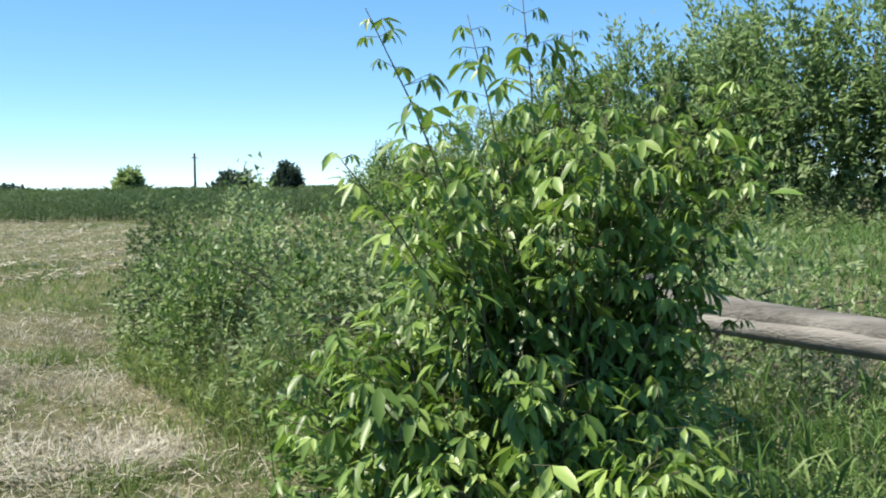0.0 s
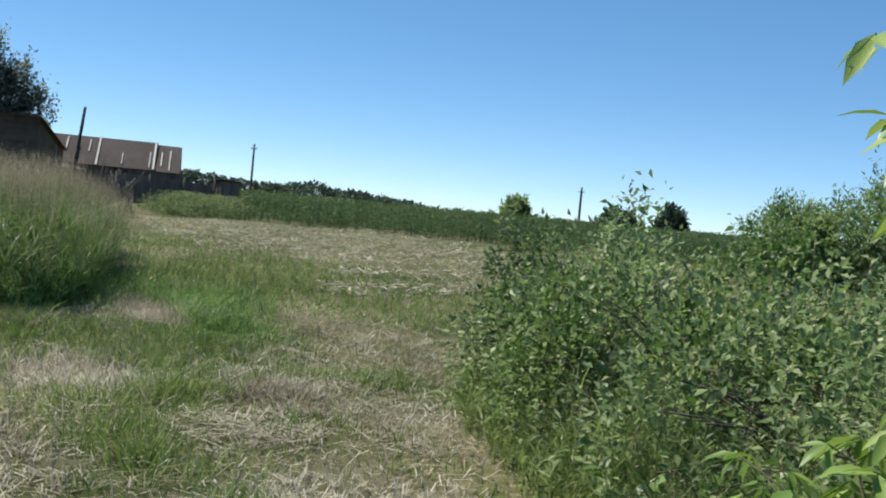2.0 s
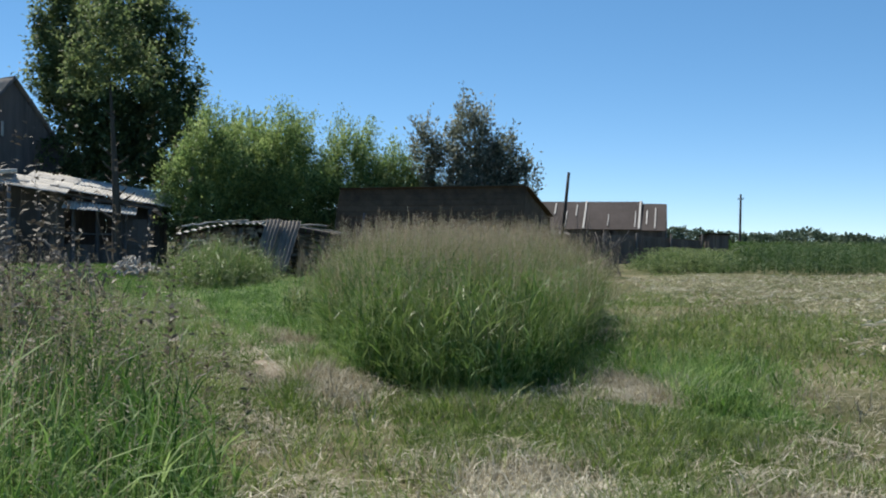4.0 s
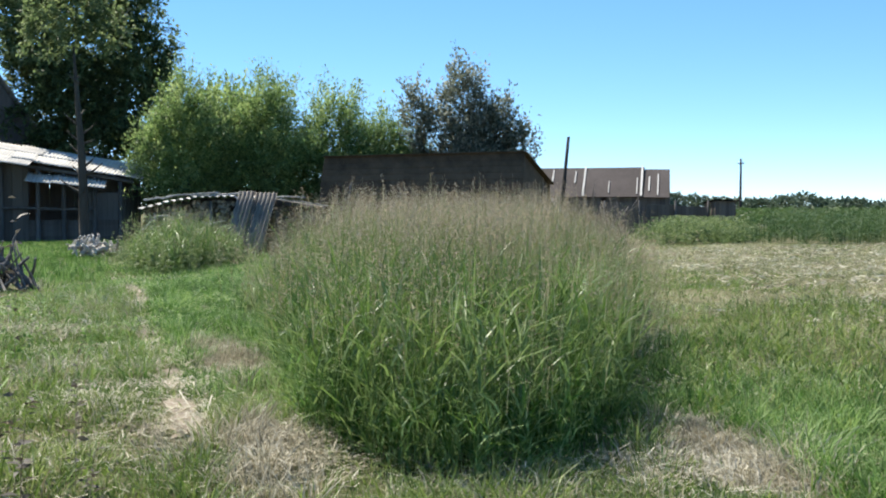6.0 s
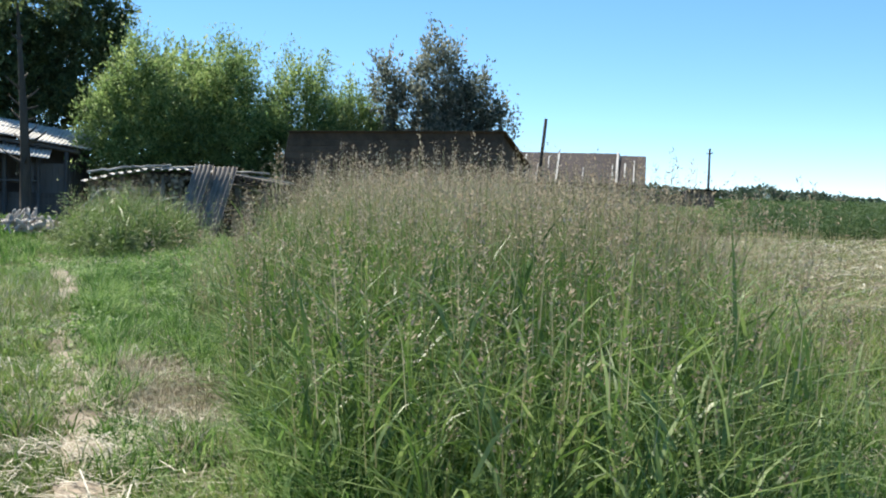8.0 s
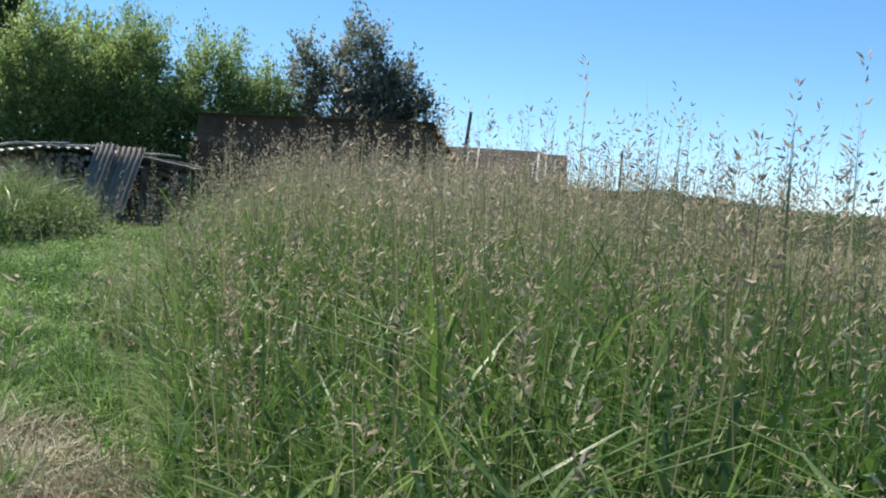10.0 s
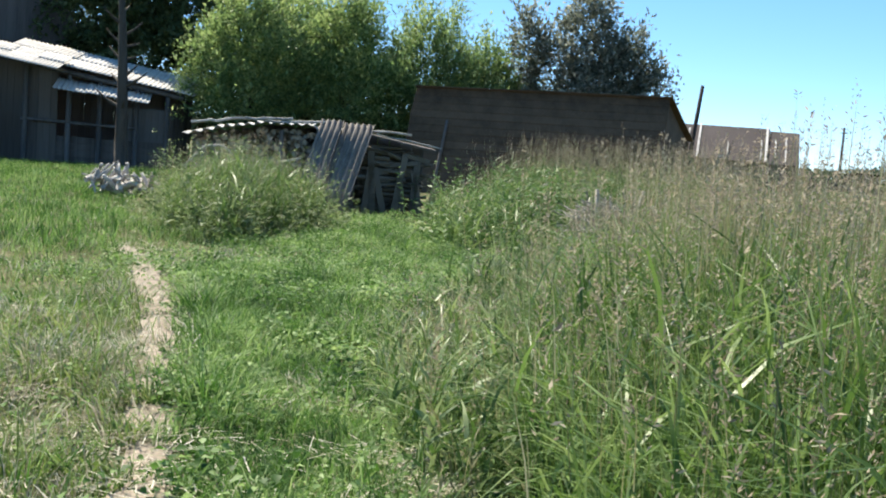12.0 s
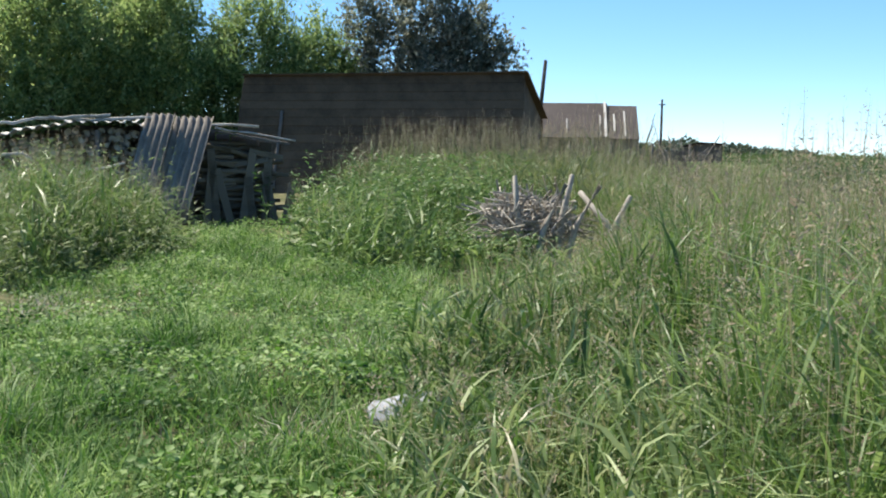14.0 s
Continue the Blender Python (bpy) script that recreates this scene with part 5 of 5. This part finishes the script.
def woodshed():
    """The low firewood store under an old corrugated roof: cut logs on one side, old timber on the other."""
    th = thing("woodshed", "low firewood store under sagging corrugated slate", "woodshed")
    x0 = -32.9
    for ya, yb, za, zb in [(0.4, 1.8, 1.3, 1.6), (1.8, 3.9, 1.62, 1.6), (3.9, 5.1, 1.56, 1.36)]:
        plank_wall(th, (x0 - 1.3, ya), (x0 - 1.3, yb), za, zb, M_DARKBOARD, 0.2)
    for y in (0.75, 2.2, 3.6):
        post(th, x0, y, -0.05, 1.5 if y > 1 else 1.2, 0.05)
    for ya, yb, za, zb in [(0.35, 1.0, 1.28, 1.44), (0.98, 1.75, 1.46, 1.58), (1.7, 2.85, 1.6, 1.63), (2.8, 3.9, 1.58, 1.56)]:
        xf = x0 + (0.28 if ya < 2.5 else -0.05)
        roof_of_sheets(th, (xf, ya, za), (xf, yb, zb), (x0 - 1.4, ya, za + 0.06), M_SLATE, 1.15, 1.7, waves=max(3, int((yb - ya) * 6)), amp=0.024)
    slab("sagging_board", [(x0 + 0.2, 3.85, 1.56), (x0 + 0.15, 5.2, 1.34), (x0 - 1.2, 5.25, 1.38), (x0 - 1.2, 3.85, 1.6)], 0.03, M_DARKBOARD, th)
    for a, b, r in [((x0 + 0.2, 1.3, 1.66), (x0 + 0.2, 3.3, 1.70), 0.03), ((x0 + 0.15, 3.4, 1.62), (x0 + 0.1, 4.7, 1.6), 0.028), ((x0 + 0.2, 4.0, 1.57), (x0 + 0.1, 5.3, 1.38), 0.02),
                    ((x0 + 0.3, 1.5, 1.68), (x0 + 0.2, 2.4, 1.73), 0.035), ((x0 + 0.3, 0.5, 1.52), (x0 + 0.1, 1.3, 1.66), 0.03)]:
        beam(th, a, b, r * 0.75, "roof_pole", M_LOG, 8, 0.15)

    def roof_at(y):
        return float(np.interp(y, [0.3, 1.0, 1.8, 2.8, 3.9, 4.8, 5.2, 5.45], [1.2, 1.38, 1.52, 1.56, 1.5, 1.38, 1.2, 0.8]))
    me = []
    for k in range(6):
        r = 0.035 + 0.012 * k
        v, q = tube([(0.0, 0, 0), (-0.25, 0.01, 0.004), (-0.5, 0, 0)], [r, r * 1.05, r], 7, 0.16)
        me.append(raw("firewood_log", v, q, M_SHADELOG, True))
    z = 0.06
    while z < 1.5:
        y = 0.6 + RNG.uniform(0, 0.1)
        while y < 3.5:
            if z < roof_at(y) - 0.05:
                ob = new("firewood_log", me[int(RNG.integers(0, 6))])
                ob.parent = th
                ob.matrix_basis = pose(x0 - 0.12 + RNG.uniform(-0.14, 0.12), y, z + RNG.uniform(-0.03, 0.03), RNG.uniform(0, 360), RNG.normal(0, 6), RNG.normal(0, 14))
            y += RNG.uniform(0.09, 0.16)
        z += 0.1
    # old timber lying along the store, ends ragged
    bars = []
    for k in range(5):
        L, t, h = (0.55, 0.8, 0.95, 1.1, 0.7)[k], (0.05, 0.09, 0.06, 0.12, 0.08)[k], (0.09, 0.07, 0.05, 0.08, 0.06)[k]
        if k % 2:
            bars.append(raw("old_timber", *tube([(0, -L / 2, 0), (0.02, 0, 0.012), (0, L / 2, 0)], [h * 0.55, h * 0.6, h * 0.5], 7, 0.15), M_TIMBER, True))
        else:
            m = bpy.data.meshes.new("old_timber")
            bm = box_bm((t, L, h), (0, 0, 0), 0.006)
            bm.to_mesh(m)
            bm.free()
            m.materials.append(M_TIMBER)
            bars.append(m)
    z = 0.05
    while z < 1.42:
        for depth in (0.0, 0.22, 0.44):
            y = 3.55 + RNG.uniform(0, 0.3)
            while y < 5.5:
                k = int(RNG.integers(0, 5))
                L = (0.55, 0.8, 0.95, 1.1, 0.7)[k]
                end = y + L
                if end < 5.25 + RNG.uniform(-0.12, 0.1) and z < roof_at(min(end, 5.4)) - 0.02:
                    ob = new("old_timber", bars[k])
                    ob.parent = th
                    ob.matrix_basis = pose(x0 - 0.05 - depth + RNG.uniform(-0.06, 0.1), y + L / 2, z + RNG.uniform(-0.02, 0.02), RNG.normal(0, 9), RNG.uniform(-40, 40), RNG.normal(0, 7))
                y += L * 0.9 if end < 5.5 else 0.35
        z += 0.075
    for y, h, lean in [(3.62, 1.3, 8), (3.85, 1.05, -6), (4.02, 1.25, 4), (4.25, 0.95, 14), (4.42, 1.2, -9), (4.6, 0.8, 6), (4.78, 1.1, -4), (4.95, 0.9, 10), (5.1, 0.7, -12)]:
        ob = part("leaning_board", box_bm((0.03, 0.13, h), (0, 0, h / 2), 0.006), M_TIMBER, th)
        ob.matrix_basis = pose(x0 + 0.24, y, 0.0, lean, -8, 0)


def slate_sheet(a, b, c, waves, name_label):
    """A loose corrugated sheet leaning on the woodshed: foot a, foot b, top above a."""
    m = slope_matrix(a, b, c)
    me = raw("slate_sheet", *wave_sheet((Vector(b) - Vector(a)).length, (Vector(c) - Vector(a)).length, waves, 0.034, 0.01), M_LEANSLATE, True)
    ob = new("slate_sheet", me)
    ob.matrix_basis = m
    tagged(ob, name_label, "slate sheet", "leaning slate sheets")


def long_barn():
    """The long low barn: a high leaning front of brown boards under a low roof that falls to the back."""
    th = thing("long_barn", "long low barn with a leaning brown board front", "barn")
    d = (Vector((-43.9, 13.5, 0)) - Vector((-47.7, 6.8, 0))).normalized()
    out = Vector((d.y, -d.x, 0))
    tl, tr = Vector((-48.05, 6.2, 3.40)), Vector((-43.9, 13.5, 3.46))
    lean = 0.33
    n = 14
    for i in range(n):
        f0, f1 = i / n, (i + 1) / n
        a, b = tl - d * RNG.uniform(0, 0.05), tr + d * RNG.uniform(0, 0.06)
        def at(p, f):
            return Vector((p.x, p.y, p.z * f)) + out * lean * p.z * (1 - f)
        lap = out * 0.02
        slab("board", [at(a, f0) + lap, at(b, f0) + lap, at(b, f1 + 0.01), at(a, f1 + 0.01)], 0.03, M_BARNBOARD, th)
    for f in (0.16,):
        p = tl.lerp(tr, f)
        beam(th, Vector((p.x, p.y, 0)) + out * (lean * p.z + 0.08), p + out * 0.42 - Vector((0, 0, 1.05)), 0.05, "batten", M_DARKBOARD)
    back = -out * 4.2 + Vector((0, 0, -1.1))
    slab("roof", [tl + out * 0.16 + Vector((0, 0, 0.06)), tr + out * 0.16 + d * 0.12 + Vector((0, 0, 0.06)), tr + back + d * 0.12, tl + back], 0.025, M_BARNBOARD, th)
    for p, k in ((tr, -0.06), (tl, 0.06)):
        q = p + d * k
        slab("end_wall", [q + out * lean * p.z - Vector((0, 0, p.z)), q - out * 4.0 - Vector((0, 0, p.z)), q - out * 4.0 - Vector((0, 0, 1.15)), q - Vector((0, 0, 0.03))], 0.05, M_BARNBOARD, th)
    slab("back_wall", [tr - out * 4.0 - Vector((0, 0, tr.z)), tl - out * 4.0 - Vector((0, 0, tl.z)), tl - out * 4.0 - Vector((0, 0, 1.15)), tr - out * 4.0 - Vector((0, 0, 1.15))], 0.05, M_BARNBOARD, th)


def far_barn():
    """The barn with the red-brown sheet roof and pale joint strips."""
    th = thing("sheet_roofed_barn", "old barn with a red-brown sheet roof and pale strips", "barn")
    rl, rr = Vector((-69.9, 18.8, 3.85)), Vector((-66.7, 26.7, 3.87))
    d = (rr - rl).normalized()
    out = Vector((d.y, -d.x, 0)) * -1.0
    if out.x < 0:
        out = -out
    eL, eR = rl + out * 2.4 + Vector((0, 0, -1.8)), rr + out * 2.4 + Vector((0, 0, -1.8))
    bL, bR = rl - out * 2.4 + Vector((0, 0, -1.65)), rr - out * 2.4 + Vector((0, 0, -1.65))
    slab("roof_slope", [eL, eR, rr, rl], 0.03, M_BARNROOF, th)
    slab("roof_slope", [bR, bL, rl, rr], 0.03, M_BARNROOF, th)
    # lower end bay
    r2a, r2b = rr + d * 0.02 + Vector((0, 0, -0.12)), rr + d * 1.5 + Vector((0, 0, -0.14))
    e2a, e2b = r2a + out * 2.4 + Vector((0, 0, -1.72)), r2b + out * 2.4 + Vector((0, 0, -1.72))
    slab("roof_panel", [e2a, e2b, r2b, r2a], 0.03, M_BARNROOF, th)
    slab("roof_panel", [r2a - out * 2.4 + Vector((0, 0, -1.6)), r2a, r2b, r2b - out * 2.4 + Vector((0, 0, -1.6))], 0.03, M_BARNROOF, th)
    up = (out.cross(d)).normalized()
    for f, a0, a1, w in [(0.585, 0.0, 1.0, 0.055), (0.52, 0.45, 0.85, 0.04), (0.45, 0.05, 0.6, 0.03), (0.76, 0.1, 0.5, 0.025), (0.985, 0.0, 1.0, 0.06), (0.955, 0.05, 0.6, 0.035), (0.30, 0.1, 0.6, 0.03), (0.36, 0.5, 0.9, 0.04)]:
        e, r = eL.lerp(eR, f), rl.lerp(rr, f)
        p, q = e.lerp(r, a0) + Vector((0, 0, 0.07)), e.lerp(r, a1) + Vector((0, 0, 0.07))
        s = d * w
        slab("joint_strip", [p - s, p + s, q + s, q - s], 0.02, M_STRIP, th)
    for f, a0, a1 in [(0.55, 0.05, 0.8), (0.2, 0.2, 0.7)]:
        e, r = e2a.lerp(e2b, f), r2a.lerp(r2b, f)
        p, q, s = e.lerp(r, a0) + Vector((0, 0, 0.06)), e.lerp(r, a1) + Vector((0, 0, 0.06)), d * 0.04
        slab("joint_strip", [p - s, p + s, q + s, q - s], 0.02, M_STRIP, th)
    w = out * 2.1
    plank_wall(th, (rl + w)[:2], (r2b + w)[:2], 2.1, 2.1, M_DARKBOARD, 0.26, gaps=0.08)
    plank_wall(th, (r2b + w)[:2], (r2b - w)[:2], 2.2, 2.2, M_DARKBOARD, 0.26)
    plank_wall(th, (rl - w)[:2], (r2b - w)[:2], 2.2, 2.2, M_DARKBOARD, 0.26)
    # lean-to porch below the eave
    pa = eL.lerp(eR, 0.05)
    slab("porch_roof", [(pa.x + 2.2, pa.y - 0.8, 1.75), (pa.x + 2.0, pa.y + 3.4, 1.72), (pa.x - 0.1, pa.y + 3.0, 2.25), (pa.x, pa.y - 0.6, 2.3)], 0.05, M_BOARD, th)


def hut(x0, y0, w, d, h, label):
    th = thing("hut", label, "hut", at=(x0, y0, 0))
    plank_wall(th, (0, 0), (0, w), h, h * 0.97, M_DARKBOARD, 0.2)
    plank_wall(th, (0, w), (-d, w), h, h * 0.9, M_DARKBOARD, 0.2)
    plank_wall(th, (0, 0), (-d, 0), h, h * 0.9, M_DARKBOARD, 0.2)
    slab("roof", [(0.2, -0.15, h + 0.02), (0.2, w + 0.15, h - 0.02), (-d, w + 0.15, h * 0.92), (-d, -0.15, h * 0.92)], 0.05, M_FELT, th)


def fence_screen():
    """The dark board fence that joins barn and hut."""
    th = thing("board_fence", "dark sagging board fence between barn and hut", "fence")
    plank_wall(th, (-62.0, 22.5), (-61.0, 28.4), 1.75, 1.45, M_DARKBOARD, 0.22, gaps=0.05)
    for y in (22.6, 24.5, 26.5, 28.3):
        post(th, -61.9 + (y - 22.5) * 0.17, y, -0.05, 1.8, 0.07)


cow_shed()
house()
woodshed()
slate_sheet((-31.85, 2.90, 0.03), (-31.48, 3.45, 0.03), (-32.60, 3.40, 1.72), 5, "grey corrugated slate sheet leaning on the woodshed")
slate_sheet((-32.02, 2.48, 0.05), (-31.74, 2.90, 0.05), (-32.75, 2.97, 1.76), 4, "grey corrugated slate sheet half hidden behind another")
long_barn()
far_barn()
hut(-60.4, 28.5, 1.2, 1.4, 1.85, "small dark wooden hut beyond the barn")
fence_screen()

# ---- poles, rail, brush ----


def utility_pole(x, y, h, lean, arm=True):
    th = thing("utility_pole", "dark wooden utility pole in the far field", "pole", "utility poles", at=(x, y, 0))
    part("pole", raw("pole", *tube([(0, 0, -0.1), (lean * 0.5, 0, h * 0.5), (lean, 0, h)], [0.16, 0.14, 0.11], 8), M_POLE, True), None, th)
    if arm:
        arm_ob = part("crossarm", box_bm((0.7, 0.09, 0.09), (lean, 0, h - 0.55), 0.01, Matrix.Rotation(0.9, 4, "Z")), M_POLE, th)
        for s in (-0.3, 0.3):
            part("insulator", raw("insulator", *tube(np.array([(0, 0, 0), (0, 0, 0.1), (0, 0, 0.2)]) + [lean + s * math.cos(0.9), s * math.sin(0.9), h - 0.5], [0.035, 0.045, 0.02], 6), M_WHITE, True), None, arm_ob)


utility_pole(-116.7, 56.2, 6.95, 0.05)
utility_pole(-93.8, 87.1, 5.4, 0.0)
th = thing("old_post", "dark leaning post before the barn", "post", at=(-54.1, 18.05, 0))
part("shaft", raw("shaft", *tube([(0.0, -0.3, -0.1), (0.0, -0.05, 2.4), (0.0, 0.17, 4.78)], [0.10, 0.09, 0.07], 8, 0.05), M_POLE, True), None, th)


def log_rail():
    th = thing("log_rail", "weathered grey split log rail on posts", "fence")
    a, b = np.array([0.9, 5.18, 0.83]), np.array([4.9, 3.95, 0.73])
    t = np.linspace(0, 1, 14)[:, None]
    line = a + (b - a) * t + np.array([0, 0, 1]) * 0.012 * np.sin(t * 11) + np.array([0, 1, 0]) * 0.015 * np.sin(t * 7)
    part("rail", raw("rail", *tube(line, 0.070 - 0.006 * t[:, 0] + 0.004 * np.sin(t[:, 0] * 23), 14, 0.07), M_RAIL, True), None, th)
    line2 = a + (b - a) * (0.06 + 0.94 * t) + np.array([0.005, -0.032, -0.026])
    part("rail", raw("rail", *tube(line2, np.full(14, 0.045), 10, 0.1), M_RAIL, True), None, th)
    for p in (a + (b - a) * 0.03, a + (b - a) * 0.97):
        part("post", raw("post", *tube([(p[0], p[1] + 0.11, -0.1), (p[0], p[1] + 0.11, 0.5), (p[0], p[1] + 0.11, 0.95)], [0.075, 0.07, 0.065], 9, 0.06), M_RAIL, True), None, th)


log_rail()


def stick_pile(name, label, x, y, n, r, h, thick, mat, flat=0.0, length=1.0):
    """Branches thrown on a heap, each one a piece."""
    th = thing(name, label, "brush pile", at=(x, y, float(gz(x, y))))
    for i in range(n):
        a = RNG.uniform(0, 6.28)
        rr = r * math.sqrt(RNG.uniform(0, 1))
        L = length * RNG.uniform(0.5, 1.15)
        foot = np.array([math.cos(a) * rr, math.sin(a) * rr, RNG.uniform(0.0, h * 0.35)])
        b = a + math.pi + RNG.normal(0, 0.9)
        el = RNG.uniform(0.0, 0.3) if RNG.uniform() < flat else RNG.uniform(0.2, 1.3)
        d = np.array([math.cos(b) * math.cos(el), math.sin(b) * math.cos(el), math.sin(el) * h])
        if flat > 1:      # a ball of matted twigs
            c = RNG.normal(0, 1, 3)
            c *= RNG.uniform(0.2, 1) / np.linalg.norm(c)
            d = RNG.normal(0, 1, 3) * [1, 1, 0.6]
            d /= np.linalg.norm(d)
            foot = c * [r, r, h * 0.5] + [0, 0, h * 0.5] - d * L * 0.5
        if flat < 0:      # propped against one another
            foot = np.array([math.cos(a) * r, math.sin(a) * r, 0.0]) * RNG.uniform(0.6, 1.1)
            d = np.array([-foot[0] * 1.05, -foot[1] * 1.05, h]) + RNG.normal(0, 0.22, 3)
            L = RNG.uniform(0.6, 1.15)
        u = np.linspace(0, 1, 5)[:, None]
        kink = np.cumsum(RNG.normal(0, 0.03 * L, (5, 3)), 0)
        line = foot + d * L * u + kink * u
        line[:, 2] = np.maximum(line[:, 2], 0.01)
        part("branch", raw("branch", *tube(line, thick * RNG.uniform(0.4, 1.3) * (1 - 0.6 * u[:, 0]) + 0.003, 6, 0.08), mat, True), None, th)


stick_pile("log_pile", "heap of pale split logs beside the woodshed", -33.3, -0.85, 95, 0.7, 0.8, 0.055, M_LOG, 0.45, 0.5)
stick_pile("brush_pile", "heap of dead grey branches in the tall grass", -26.6, 7.0, 520, 0.62, 0.76, 0.010, M_GREYSTICK, 2.0, 0.65)
stick_pile("dead_brush", "dark dead brush at the meadow's far edge", -37.6, 14.6, 70, 0.9, 1.5, 0.02, M_DARKBOARD, 0.1, 1.3)
stick_pile("dead_brush", "dark dead brush at the meadow's far edge", -39.4, 13.4, 60, 0.9, 1.6, 0.02, M_DARKBOARD, 0.1, 1.3)
stick_pile("stick_heap", "dark heap of propped sticks on the grass", -21.2, -0.5, 26, 0.46, 0.62, 0.04, M_BOARD, -1.0, 0.7)
stick_pile("fallen_branches", "dead branches lying on the grass", -25.8, -3.2, 85, 1.35, 0.5, 0.045, M_BOARD, 0.75, 1.3)
for x, y, lx, h in [(-26.2, 6.75, -0.05, 0.98), (-26.2, 7.2, 0.12, 1.0), (-26.2, 7.3, 0.28, 0.88), (-26.0, 7.95, -0.4, 0.8), (-25.9, 7.65, 0.2, 0.78), (-26.1, 6.9, 0.25, 0.9)]:
    th = thing("dead_stake", "weathered grey stake sticking out of the brush", "stake", "stakes", at=(x, y, 0))
    part("stake", raw("stake", *tube([(0, 0, -0.05), (lx * 0.4, lx * 0.3, h * 0.5), (lx, lx, h)], [0.042, 0.036, 0.028], 7, 0.15), M_GREYSTICK, True), None, th)
for line in ([(-32.1, 0.2, -0.03), (-32.05, 0.5, 0.7), (-32.0, 0.86, 1.1), (-32.0, 1.17, 1.12), (-32.0, 1.42, 0.92)], [(-32.1, 1.65, -0.03), (-32.05, 1.8, 0.6), (-32.0, 2.03, 0.88), (-32.0, 2.3, 0.92), (-31.95, 2.6, 1.0)]):
    th = thing("bleached_branch", "bleached bare branch leaning by the woodshed", "branch", "bleached branches", at=line[0])
    part("bough", raw("bough", *tube(np.array(line) - line[0], [0.035, 0.035, 0.032, 0.028, 0.018], 8, 0.08), M_LOG, True), None, th)
th = thing("stump", "dark weathered stump among dry grass", "stump", at=(-17.4, -1.2, 0))
part("trunk", raw("trunk", *tube([(0, 0, -0.05), (0, 0.02, 0.35), (0.02, 0, 0.75)], [0.2, 0.14, 0.13], 10, 0.12), M_BOARD, True), None, th)
th = thing("dead_stake", "short dark stake hidden in the grass", "stake", "stakes", at=(-19.1, 4.8, 0))
part("stake", raw("stake", *tube([(0, 0, -0.05), (0.01, 0, 0.15), (0.03, 0.01, 0.36)], [0.05, 0.048, 0.04], 7, 0.12), M_BOARD, True), None, th)
th = thing("rag", "crumpled grey rag lying in the grass", "rag", at=(-19.5, 3.72, float(gz(-19.5, 3.72))))
bm = bmesh.new()
bmesh.ops.create_icosphere(bm, subdivisions=3, radius=1.0)
for vert in bm.verts:
    n3 = noise.noise_vector(vert.co * 2.1)
    vert.co = Vector((vert.co.x * 0.17, vert.co.y * 0.21, max(0.0, vert.co.z * 0.07 + 0.06))) + n3 * 0.04
part("cloth", bm, M_RAG, th)
th = thing("dead_sapling", "bare dead sapling before the house", "tree", at=(-41.5, -6.6, 0))
part("trunk", raw("trunk", *limbs((0, 0, 0), (-0.3, -0.6, 7.5), 11, 0.8, 0.085, 0.6, 0.7), M_BARK, True), None, th)


def motions():
    """Nothing but the camera moves here."""


motions()
